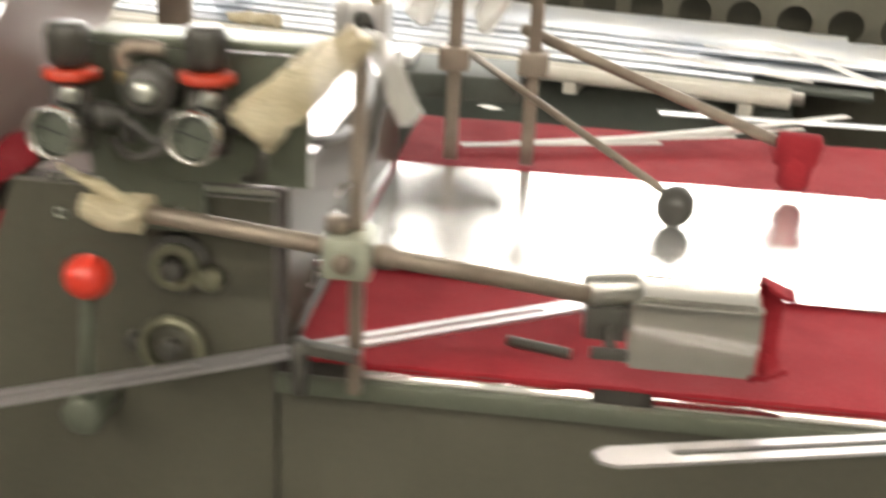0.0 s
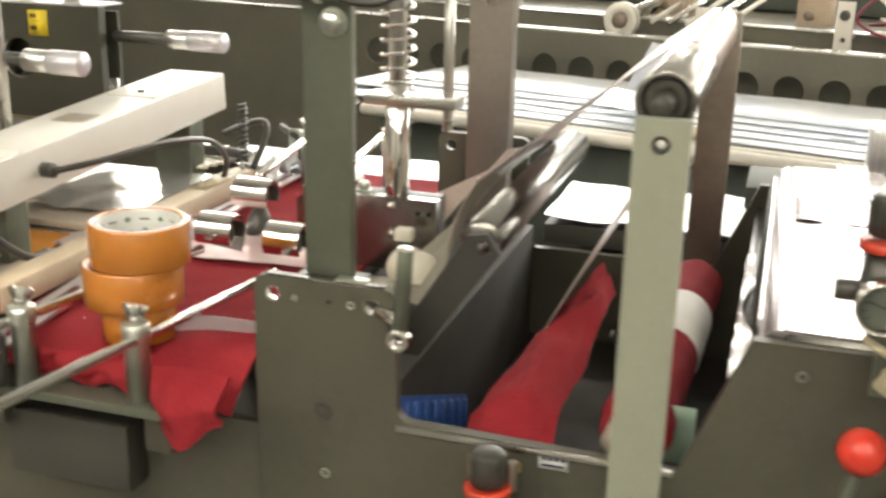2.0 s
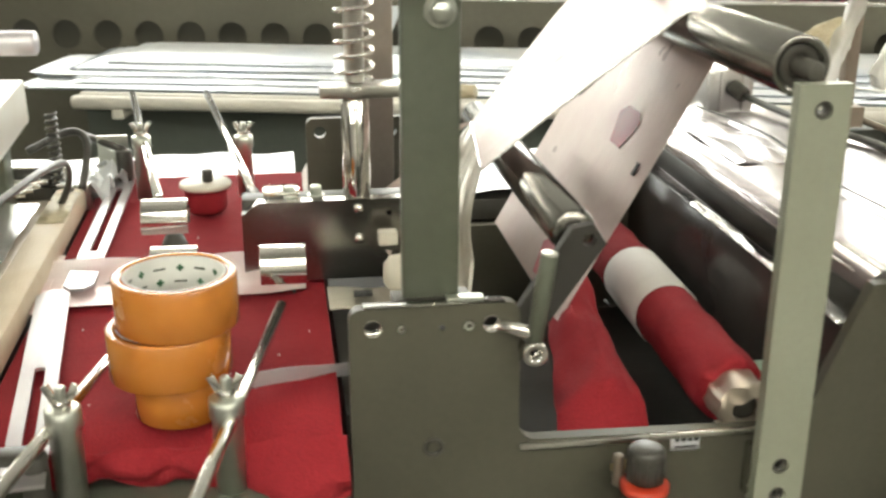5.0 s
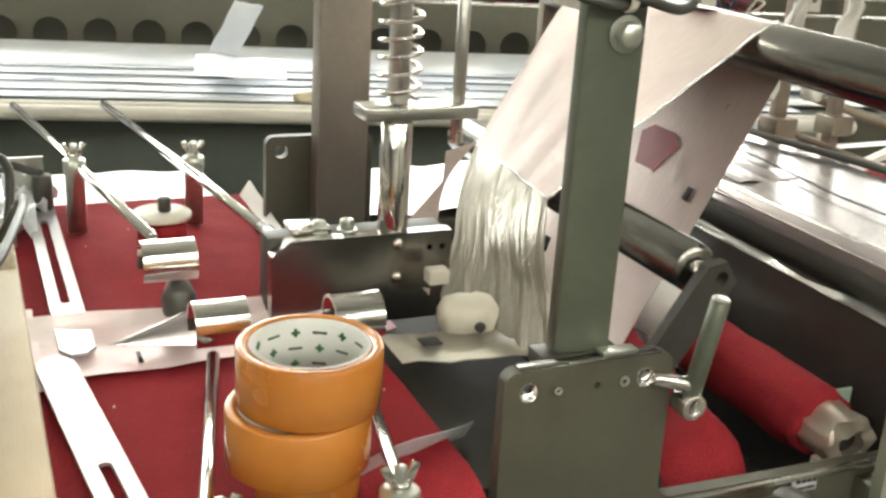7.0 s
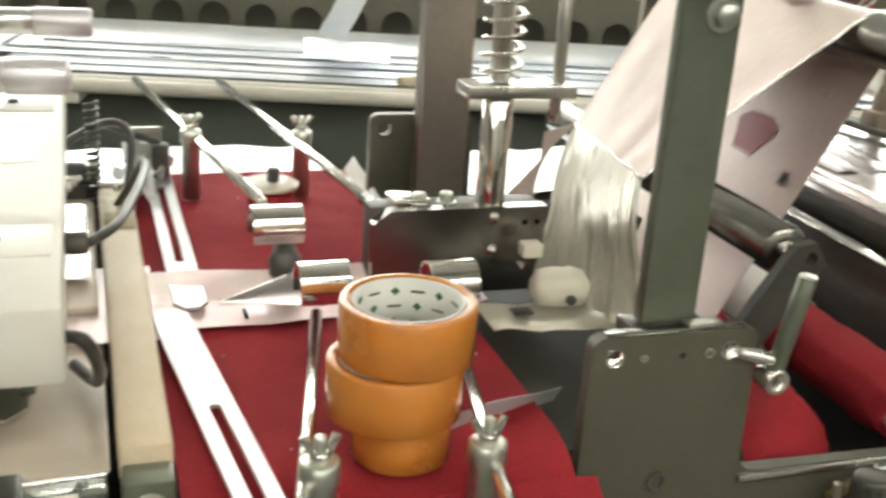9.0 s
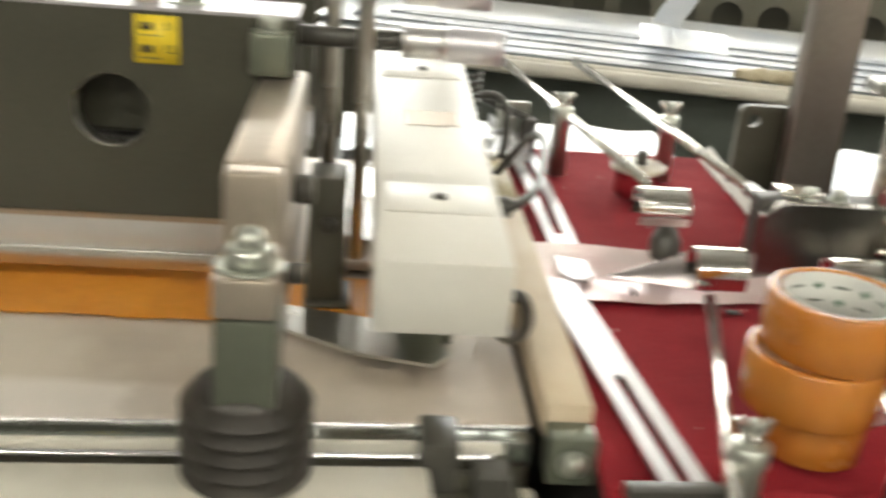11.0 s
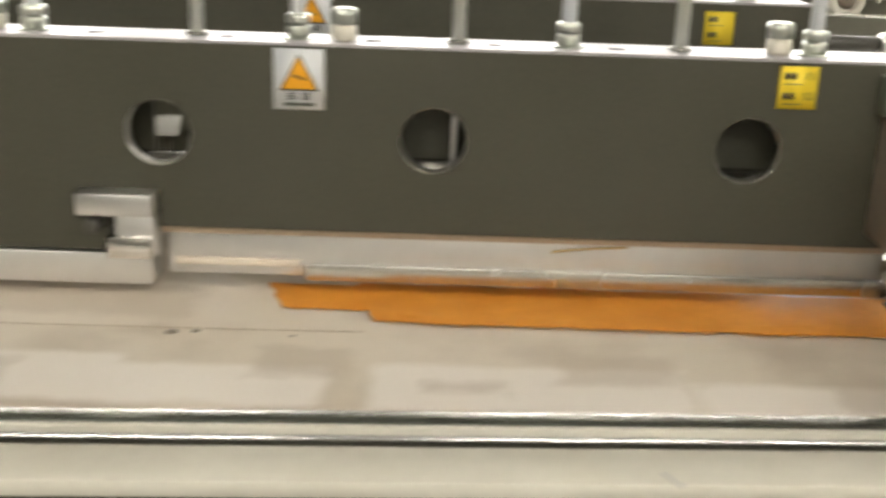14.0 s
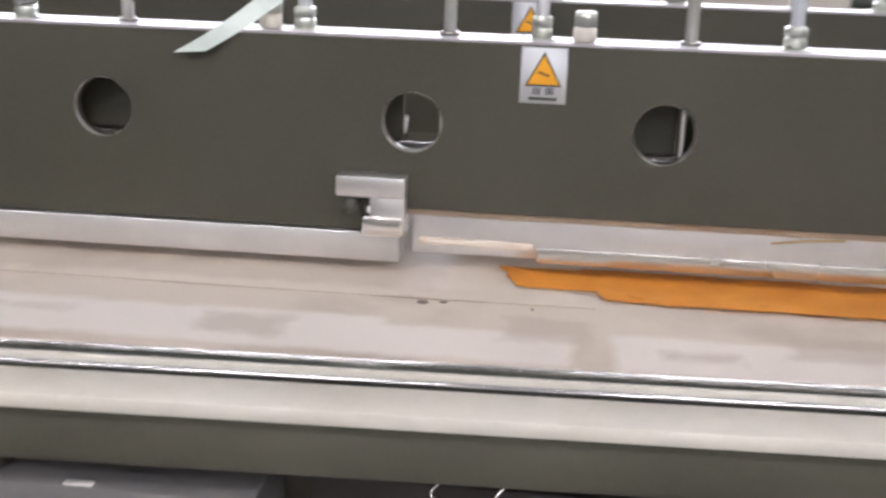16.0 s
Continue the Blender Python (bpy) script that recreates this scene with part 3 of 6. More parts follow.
part("plate", standing(B(), out, [circle(-0.813, 1.100, 0.0078, 16), circle(-0.716, 1.099, 0.0078, 16), circle(-0.757, 1.098, 0.0025, 8)], 0.98, 0.012), M_panel, frame_l)
for bx, bz, r in ((-0.764, 0.99, 0.009), (-0.762, 0.925, 0.005), (-0.345, 1.09, 0.005), (-0.79, 1.099, 0.003), (-0.735, 1.099, 0.004)):
    bm = B()
    pipe(bm, (bx, 0.9795, bz), (0, -1, 0), 0.002, r, r * 0.6, 18, 0.0004)
    part("screw", bm, M_zinc if r < 0.006 else M_black, frame_l, "recessed socket screw")
# brighter metal strips and rings put the edge highlights into the plate
part("edge_strip", box(B(), -0.69, -0.44, 0.976, 0.982, 0.982, 0.987, 0.001), M_steel, frame_l, "bright steel strip modelled as the notch edge's highlight")
for hx, hz in ((-0.813, 1.100), (-0.716, 1.099)):
    part("hole_rim", pipe(B(), (hx, 0.9798, hz), (0, 1, 0), 0.0122, 0.0077, 0.0070, 20, 0.0003), M_chrome, frame_l, "chrome ring modelled as the hole edge's highlight")
part("top_edge", box(B(), -0.820, -0.705, 0.9803, 0.9917, 1.1171, 1.1183), M_roller, frame_l, "brighter metal strip modelled as the top edge's highlight")
plate = thing("nameplate", "small grey nameplate with unreadable rows on the side plate", "label", (-0.543, 0.979, 0.978))
part("plate", box(B(), -0.556, -0.530, 0.9775, 0.9797, 0.970, 0.986), M_signwhite, plate)
for k in range(4):
    part("mark", box(B(), -0.553 + 0.0058 * k, -0.549 + 0.0058 * k, 0.9765, 0.9774, 0.979, 0.983), M_ink, plate)
part("mark", box(B(), -0.553, -0.533, 0.9765, 0.9774, 0.973, 0.9745), M_ink, plate)

back_f = thing("rear_side_frame", "dark painted rear machine side plate with holes", "machine frame", (-0.5, 1.58, 0))
out = [(-0.846, 0.3), (-0.165, 0.3), (-0.165, 1.10), (-0.40, 1.10), (-0.45, 0.98), (-0.70, 0.98), (-0.715, 1.0)] + arc(-0.725, 1.126, 0.010, 0, 90) + arc(-0.836, 1.126, 0.010, 90, 180)
part("plate", standing(B(), out, [circle(-0.828, 1.118, 0.008, 16), circle(-0.735, 1.118, 0.008, 16)], 1.583, 0.012), M_panel, back_f)
low = thing("lower_frame", "dark painted lower machine base under the felt table", "machine frame", (-1.1, 0.98, 0))
part("front_plate", box(B(), -1.16, -0.834, 0.985, 0.997, 0, 0.962, 0.002), M_panel, low)
part("rail", box(B(), -1.16, -0.865, 0.912, 0.968, 0.986, 0.996, 0.002), M_green, low, "grey-green mounting rail")
part("rail_bracket", box(B(), -1.12, -1.09, 0.935, 0.984, 0.94, 0.9855, 0.002), M_panel, low)
part("rail_bracket", box(B(), -0.93, -0.90, 0.935, 0.984, 0.94, 0.9855, 0.002), M_panel, low)
part("under_box", box(B(), -1.10, -0.96, 0.95, 0.984, 0.88, 0.951, 0.002), M_black, low)
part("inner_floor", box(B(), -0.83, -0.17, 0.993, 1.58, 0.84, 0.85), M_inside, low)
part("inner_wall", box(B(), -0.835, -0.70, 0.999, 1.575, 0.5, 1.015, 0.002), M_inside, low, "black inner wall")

# ---- uprights, posts and arms ----
up = thing("upright", "grey-green flat steel upright bolted to the side plate", "post", (-0.762, 1.0, 1.1))
part("bar", box(B(), -0.787, -0.741, 0.996, 1.009, 1.118, 1.62, 0.002), M_green, up)
part("foot", box(B(), -0.795, -0.73, 0.9925, 1.02, 1.106, 1.1175, 0.002), M_black, up)
part("shim", box(B(), -0.752, -0.722, 0.984, 0.9955, 1.1175, 1.121, 0.001), M_zinc, up, "bright shim plate")
part("bolt", hexbolt(B(), (-0.757, 0.9955, 1.348), (0, -1, 0), 0.0095, 0.008), M_zinc, up, "zinc hex bolt")
part("arm", bar(B(), (-0.762, 1.009, 1.372), (-0.765, 1.545, 1.372), 0.012, 0.03), M_steel, up, "flat steel cross arm")
lp = thing("cable_loop", "loop of thin black cables tied at the top of the upright", "cable", (-0.77, 0.98, 1.38))
for k, p in enumerate(([(-0.825, 0.985, 1.42), (-0.812, 0.982, 1.382), (-0.79, 0.980, 1.371), (-0.765, 0.982, 1.369), (-0.742, 0.985, 1.378), (-0.735, 0.99, 1.42)],
                       [(-0.815, 0.990, 1.42), (-0.800, 0.986, 1.380), (-0.775, 0.984, 1.374), (-0.748, 0.986, 1.382), (-0.72, 1.0, 1.40)],
                       [(-0.79, 0.980, 1.42), (-0.778, 0.976, 1.384), (-0.752, 0.978, 1.372), (-0.715, 0.99, 1.366), (-0.68, 1.02, 1.385)])):
    part("cable", sweep(B(), p, 0.0038, 8, 6), M_plastic, lp)
part("tie", pipe(B(), (-0.768, 0.983, 1.372), (1, 0, 0), 0.006, 0.0085, 0.007, 16), M_nylon, lp)
up2 = thing("rear_upright", "brown steel upright on the rear side plate", "post", (-0.76, 1.57, 1.0))
part("bar", box(B(), -0.795, -0.735, 1.545, 1.575, 1.02, 1.62, 0.002), M_greypost, up2)
part("bolt", hexbolt(B(), (-0.765, 1.5445, 1.33), (0, -1, 0), 0.009, 0.008), M_zinc, up2)
part("foot", box(B(), -0.80, -0.73, 1.54, 1.5825, 1.0, 1.0195, 0.002), M_black, up2)
up3 = thing("rear_upright", "brown steel upright behind the film roller", "post", (-0.46, 1.6, 0.9))
part("bar", box(B(), -0.49, -0.445, 1.597, 1.612, 0.9, 1.32, 0.002), M_brown, up3)
part("bolt", hexbolt(B(), (-0.468, 1.5965, 0.96), (0, -1, 0), 0.008, 0.007), M_black, up3)
post = thing("roller_post", "pale anodised flat bar holding the film roller", "post", (-0.468, 0.955, 0.92))
part("bar", standing(B(), [(-0.490, 0.917), (-0.447, 0.917), (-0.447, 1.295), (-0.490, 1.295)],
                     [circle(-0.469, 1.279 - 0.004, 0.0075, 18), circle(-0.469, 0.966, 0.0075, 18), circle(-0.469, 0.938, 0.0075, 18)], 0.946, 0.012), M_post, post)
for bz in (1.275, 0.966, 0.938):
    bm = B()
    pipe(bm, (-0.469, 0.957, bz), (0, -1, 0), 0.009, 0.0072, 0.004, 18, 0.0006)
    part("socket_screw", bm, M_black, post, "black socket screw")
part("spacer", box(B(), -0.488, -0.449, 0.9585, 0.9795, 0.925, 0.975, 0.002), M_steel, post)

roll = thing("film_roller", "ground steel roller carrying the film over the top", "roller", (-0.472, 1.28, 1.30))
part("shell", pipe(B(), (-0.472, 0.985, 1.302), (0, 1, 0), 0.605, 0.0245, 0.018), M_roller, roll)
part("axle", rod(B(), (-0.472, 0.959, 1.302), (-0.472, 1.597, 1.302), 0.008), M_black, roll)
part("end_cap", pipe(B(), (-0.472, 0.988, 1.302), (0, 1, 0), 0.012, 0.0175, 0.0085), M_black, roll)
lroll = thing("guide_roller", "dark steel guide roller under the film", "roller", (-0.635, 1.2, 1.15))
part("shell", rod(B(), (-0.633, 1.045, 1.152), (-0.636, 1.50, 1.152), 0.0205, 28), M_roller, lroll)
part("axle", rod(B(), (-0.6345, 1.028, 1.152), (-0.632, 1.05, 1.152), 0.008), M_chrome, lroll)
standing(b0 := B(), [(-0.702, 1.040), (-0.702, 1.066), (-0.640, 1.163), (-0.622, 1.166), (-0.610, 1.148), (-0.684, 1.040)], [circle(-0.625, 1.152, 0.006, 12)], 1.022, 0.010)
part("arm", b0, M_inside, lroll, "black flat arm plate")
lev = thing("clamp_lever", "slim olive steel clamp handle with a chromed joint", "lever", (-0.683, 0.97, 1.08))
part("handle", rod(B(), (-0.684, 0.966, 1.085), (-0.676, 0.958, 1.165), 0.0072), M_green, lev)
part("end_face", rod(B(), (-0.676, 0.958, 1.165), (-0.6759, 0.9579, 1.1662), 0.0068), M_steel, lev, "bright turned end")
bm = B()
pipe(bm, (-0.684, 0.958, 1.079), (0, 1, 0), 0.02, 0.0105, 0.005, 24)
part("joint", bm, M_chrome, lev, "chromed ring joint")
part("pin", rod(B(), (-0.684, 0.965, 1.095), (-0.71, 0.9795, 1.098), 0.006), M_chrome, lev)

# ---- film web ----
rad, cx, cz = 0.0255, -0.472, 1.302
prof = [(-0.684, 1.166), (-0.62, 1.218), (-0.55, 1.275)]
a0 = 128
prof += [(cx + rad * math.cos(radians(a0 - k * 12)), cz + rad * math.sin(radians(a0 - k * 12))) for k in range(14)]
prof += [(-0.49, 1.215), (-0.53, 1.14), (-0.575, 1.06), (-0.605, 1.005)]
def along(p, u):
    seg = [math.dist(a, b) for a, b in zip(p, p[1:])]
    s = u * sum(seg)
    for (a, b), n in zip(zip(p, p[1:]), seg):
        if s <= n + 1e-9:
            f = s / n
            return a[0] + (b[0] - a[0]) * f, a[1] + (b[1] - a[1]) * f
        s -= n
    return p[-1]
def web_at(u, v):
    x, z = along(prof, u)
    near = 1.205 - 0.02 * min(1, u * 3)
    far = 1.413 + 0.107 * min(1, u * 2.5)
    x += 0.026 * v * max(0.0, 1 - u * 3.2)
    ripple = (0.0005 * math.sin(v * 31 + 5 * u) + 0.003 * wob(v * 9, u * 4, 1, 3)) * max(0, 1 - u * 2.6)
    return Vector((x, near + (far - near) * v, z + ripple))
web = thing("film_web", "pink printed silver film web running over the roller", "film", (-0.5, 1.35, 1.0))
part("film", sheet(B(), web_at, 70, 24, 0.0006), M_web, web)
# thin silver tubes draw the white highlights on edge and crease
part("hem", sweep(B(), [web_at(u / 24, 0.0) + Vector((0, -0.0006, 0)) for u in range(13)], 0.0011, 6, 2), M_film, web, "bright line modelled as the near edge's highlight")
part("hem", sweep(B(), [web_at(0.0, v / 12) + Vector((-0.0008, 0, 0.0004)) for v in range(13)], 0.0010, 6, 2), M_film, web, "bright line modelled as the crease's highlight")
fold = thing("fold_film", "crinkled clear film folding down to the forming shoe", "film", (-0.74, 1.25, 1.0))
def fold_at(u, v):
    a = web_at(0, u)
    b = Vector((-0.705 - 0.055 * u, 1.125 + 0.13 * u, 1.042 + 0.020 * u))
    c = a.lerp(b, v)
    bulge = math.sin(math.pi * min(1, v * 1.6)) * 0.007
    crease = (0.012 * abs(wob(u * 4, v * 0.8, 1, 4)) + 0.006 * abs(wob(u * 11, v * 1.2, 1, 9)) + 0.003 * abs(wob(u * 27, v * 2.0, 1, 2))) * (v + 0.12)
    return c + Vector((-bulge - crease, -bulge * 0.4 - crease, 0.0012 * wob(u * 18, v * 3, 1, 6)))
part("film", sheet(B(), fold_at, 96, 26, 0.0005), M_webclear, fold)
def tri_at(u, v):
    a = web_at(0, 1).lerp(Vector((-0.80, 1.30, 1.10)), u)
    b = Vector((-0.70, 1.40, 1.16)).lerp(Vector((-0.77, 1.262, 1.058)), u)
    return a.lerp(b, v)
part("gusset", sheet(B(), tri_at, 14, 8, 0.0006), M_web, fold)
shoe = thing("forming_shoe", "cream nylon forming shoe at the film fold", "machine part", (-0.75, 1.22, 1.03))
part("body", lathe(B(), (-0.782, 1.21, 1.060), (1, -0.15, 0), [(0, 0.010), (0.006, 0.018), (0.020, 0.0205), (0.032, 0.0195), (0.036, 0.021), (0.048, 0.018), (0.055, 0.008)], 28), M_nylon, shoe)
part("cap", box(B(), -0.785, -0.765, 1.228, 1.245, 1.082, 1.096, 0.002), M_nylon, shoe)
part("screw", rod(B(), (-0.752, 1.190, 1.056), (-0.752, 1.182, 1.056), 0.005), M_black, shoe)
part("tongue", sheet(B(), lambda u, v: Vector((-0.84 + 0.14 * u, 1.15 + 0.06 * v - 0.02 * u, 1.048 + 0.004 * wob(u * 5, v * 4))), 10, 4), M_webclear, shoe)
part("print", box(B(), -0.815, -0.797, 1.165, 1.18, 1.0535, 1.0545), M_ink, shoe)

# ---- spring column and block ----
col = thing("spring_column", "chromed guide column with a coil spring on a steel yoke", "machine part", (-0.8, 1.275, 1.05))
part("column", rod(B(), (-0.802, 1.285, 1.06), (-0.802, 1.285, 1.226), 0.0145, 28), M_chrome, col)
part("upper_column", rod(B(), (-0.802, 1.285, 1.24), (-0.802, 1.285, 1.42), 0.010, 24), M_steel, col)
part("yoke", box(B(), -0.838, -0.728, 1.268, 1.305, 1.2265, 1.239, 0.002), M_steel, col)
part("spring", coil(B(), (-0.802, 1.285), 0.0185, 1.242, 1.352, 7, 0.0022), M_chrome, col, "bright coil spring")
part("top_bracket", box(B(), -0.835, -0.73, 1.262, 1.31, 1.352, 1.366, 0.002), M_steel, col)
part("guide_pin", rod(B(), (-0.742, 1.285, 1.2), (-0.742, 1.285, 1.36), 0.006), M_steel, col)
for bz in (1.111, 1.078):
    part("bolt", ball(B(), (-0.802, 1.269, bz), 0.006), M_chrome, col)
blk = thing("clamp_block", "dark steel clamp block with bolts beside the column", "machine part", (-0.83, 1.27, 1.03))
part("plate", standing(B(), [(-0.922, 1.034), (-0.748, 1.034), (-0.748, 1.121), (-0.905, 1.121), (-0.922, 1.108)],
                       [circle(-0.770, 1.105, 0.003, 10), circle(-0.757, 1.105, 0.003, 10)], 1.268, 0.014), M_roller, blk)
for bx in (-0.872, -0.845):
    part("bolt", hexbolt(B(), (bx, 1.29, 1.121), (0, 0, 1), 0.007, 0.009), M_zinc, blk)
part("clip", box(B(), -0.90, -0.862, 1.283, 1.315, 1.121, 1.127, 0.002), M_chrome, blk)
part("ledge", box(B(), -0.922, -0.75, 1.283, 1.31, 1.034, 1.1205, 0.002), M_black, blk)

# ---- red belts in the notch ----
bm = B()
def red_at(u, v):
    y = 1.005 + 0.34 * u
    x = -0.602 + 0.036 * u + 0.092 * (v - 0.5) * (1.0 - 0.6 * u) + 0.004 * wob(u * 7, v * 3, 1, 9)
    z = 0.972 + 0.045 * u + 0.026 * math.sin(math.pi * v) + 0.011 * wob(u * 5, v * 4, 1, 2) + 0.006 * wob(u * 13, v * 9, 1, 3)
    z -= 0.09 * max(0.0, 1 - u / 0.14) ** 1.5
    return Vector((x, y, z))
BELT = solo("felt_belt", sheet(bm, red_at, 30, 14, 0.004), M_felt, "crumpled red felt belt running back through the notch", "belt")
red = thing("felt_roller", "red felt covered roller with a frayed end", "roller", (-0.47, 1.25, 1.0))
bm = B()
lathe(bm, (-0.480, 1.03, 0.994), (0.03, 1, -0.02), [(0, 0.012), (0.002, 0.031), (0.01, 0.033)] + [(0.02 + 0.02 * k, 0.0335 + 0.0008 * math.sin(k * 1.7)) for k in range(23)] + [(0.48, 0.02)], 44)
for v in bm.verts:
    k = 0.006 if v.co.y < 1.045 else 0.0022
    v.co += Vector([noise.noise(v.co * 70 + Vector((9 * j, 0, 0))) for j in range(3)]) * k
part("sleeve", bm, M_felt, red)
bm = pipe(B(), (-0.4805, 0.996, 0.994), (0.03, 1, -0.02), 0.045, 0.0245, 0.0135, 26, 0.002)
bmesh.ops.subdivide_edges(bm, edges=bm.edges, cuts=1, use_grid_fill=True)
for v in bm.verts:
    v.co += Vector([noise.noise(v.co * 80 + Vector((7 * j, 3, 0))) for j in range(3)]) * 0.006
part("core", bm, M_armalu, red, "crumpled tan paper core")
# a black plug paints the darkness within the hollow core
part("bore", rod(B(), (-0.480, 1.003, 0.994), (-0.480, 1.06, 0.994), 0.0128), M_inside, red, "dark plug painted as the shade inside the core")
part("paper_band", pipe(B(), (-0.4743, 1.22, 0.9902), (0.03, 1, -0.02), 0.13, 0.0362, 0.0352), M_paper, red, "white paper band")
part("cuff", box(B(), -0.50, -0.462, 1.0, 1.02, 0.966, 0.974, 0.002), M_nylon, red)
bp = thing("blue_panel", "blue ribbed plastic panel low inside the machine", "panel", (-0.699, 1.1, 0.9))
part("panel", slab(B(), [(1.006, 1.003), (1.006, 0.955), (1.2425, 0.850), (1.24, 0.902)], [], 0.002, Matrix(((0, 0, 1, -0.6995), (1, 0, 0, 0), (0, 1, 0, 0), (0, 0, 0, 1)))), M_blue, bp)
for k in range(8):
    yy = 1.02 + 0.03 * k
    zz = 1.000 - 0.43 * (yy - 1.006)
    part("rib", box(B(), -0.6974, -0.6945, yy - 0.004, yy + 0.004, zz - 0.046, zz - 0.004), M_blue, bp)
solo("green_card", box(B(), -0.463, -0.428, 1.055, 1.058, 0.955, 1.012, 0.0005), M_greencard, "pale green card tucked beside the felt roller", "card")

# ---- film-wrapped cover ----
hood = thing("machine_cover", "film-wrapped metal cover with a dark side", "machine cover", (-0.27, 1.3, 0.85))
bm = B()
outl = [(-0.385, 0.90), (-0.16, 0.90), (-0.16, 1.122)] + arc(-0.361, 1.098, 0.024, 90, 180, 8)
slab(bm, outl, [], 0.62, Matrix.Translation((0, 1.615, 0)) @ UPRIGHT)
part("shell", bm, M_hood, hood)
part("dark_side", box(B(), -0.402, -0.3855, 0.998, 1.61, 0.84, 1.070, 0.003), M_gloss, hood, "glossy dark side panel")
# flat black strip on the shell paints the shade of a hollow
part("recess", box(B(), -0.3885, -0.3853, 0.998, 1.61, 1.0745, 1.101), M_inside, hood, "black strip painted as the shade below the cover edge")
def flap_at(u, v):
    y = 1.0 + 0.36 * u
    cut = max(0.0, 1 - abs(u - 0.48) / 0.17) ** 0.5
    return Vector((-0.4035 + 0.017 * v * (1 - 0.85 * cut) * (1.0 - 0.45 * u), y, 1.0715 + 0.004 * v + 0.001 * wob(u * 12, v * 2)))
part("flap", sheet(B(), flap_at, 48, 4, 0.0005), M_film, hood, "torn bright film flap")
part("dark_end", box(B(), -0.1595, -0.1565, 0.998, 1.61, 0.90, 1.118, 0.001), M_panel, hood, "dark painted end panel")
part("front_lip", box(B(), -0.360, -0.166, 0.9925, 0.9945, 1.08, 1.119), M_steel, hood)
part("edge_tape", sweep(B(), [(-0.383, 1.02, 1.1125), (-0.3825, 1.3, 1.1135), (-0.383, 1.6, 1.1125)], 0.0012, 6), M_film, hood, "bright film edge")
# thin sheet that paints a grey-mauve reflection onto the cover top
solo("film_scrap", sheet(B(), lambda u, v: Vector((-0.358 + 0.085 * u, 1.34 + 0.25 * v, 1.1235 + 0.004 * wob(u * 3, v * 3))), 8, 8), M_darkreflect, "grey-mauve sheet painted as a darker reflection on the cover", "film")
bm = B()
sweep(bm, [(-0.30, 1.62, 1.13), (-0.27, 1.45, 1.128), (-0.29, 1.25, 1.128), (-0.28, 1.08, 1.128), (-0.285, 1.0, 1.128)], 0.0012, 6)
solo("wire", bm, M_ink, "thin dark wire across the cover", "cable")
conn = thing("connector_block", "bare aluminium connector block with a black cable", "connector", (-0.22, 1.72, 1.1))
part("body", box(B(), -0.265, -0.19, 1.68, 1.74, 1.10, 1.17, 0.004), M_alu, conn)
for fx in (-0.258, -0.240, -0.205):
    part("fin", box(B(), fx - 0.004, fx + 0.004, 1.673, 1.6798, 1.102, 1.166, 0.001), M_alu, conn)
part("base", box(B(), -0.30, -0.15, 1.66, 1.76, 1.085, 1.0995, 0.002), M_alu, conn)
part("plug", rod(B(), (-0.225, 1.68, 1.145), (-0.215, 1.655, 1.135), 0.012), M_plastic, conn)
part("cable", sweep(B(), [(-0.215, 1.655, 1.135), (-0.19, 1.5, 1.13), (-0.15, 1.35, 1.128), (-0.14, 1.15, 1.128), (-0.2, 1.02, 1.15)], 0.005), M_plastic, conn)
shelf = thing("support_rail", "dark rear support rail behind the cover", "rail", (-0.25, 1.65, 0.9))
part("rail", box(B(), -0.42, 0.0, 1.64, 1.78, 1.05, 1.083, 0.003), M_teal, shelf)

# ---- air regulators ----
gb = thing("regulator_panel", "grey-green plate carrying the air regulators", "panel", (-0.21, 0.96, 1.12))
part("plate", standing(B(), [(-0.305, 1.133), (-0.130, 1.137), (-0.130, 1.238), (-0.305, 1.238)], [], 0.955, 0.008), M_green, gb)
part("bracket", standing(B(), [(-0.296, 1.092), (-0.215, 1.092), (-0.215, 1.134), (-0.296, 1.134)], [circle(-0.275, 1.11, 0.004, 10), circle(-0.235, 1.11, 0.004, 10)], 0.955, 0.008), M_green, gb)
part("spacer", box(B(), -0.29, -0.22, 0.9635, 0.9795, 1.095, 1.11), M_steel, gb)
part("top_shelf", box(B(), -0.305, -0.13, 0.96, 1.01, 1.2385, 1.246, 0.002), M_green, gb)
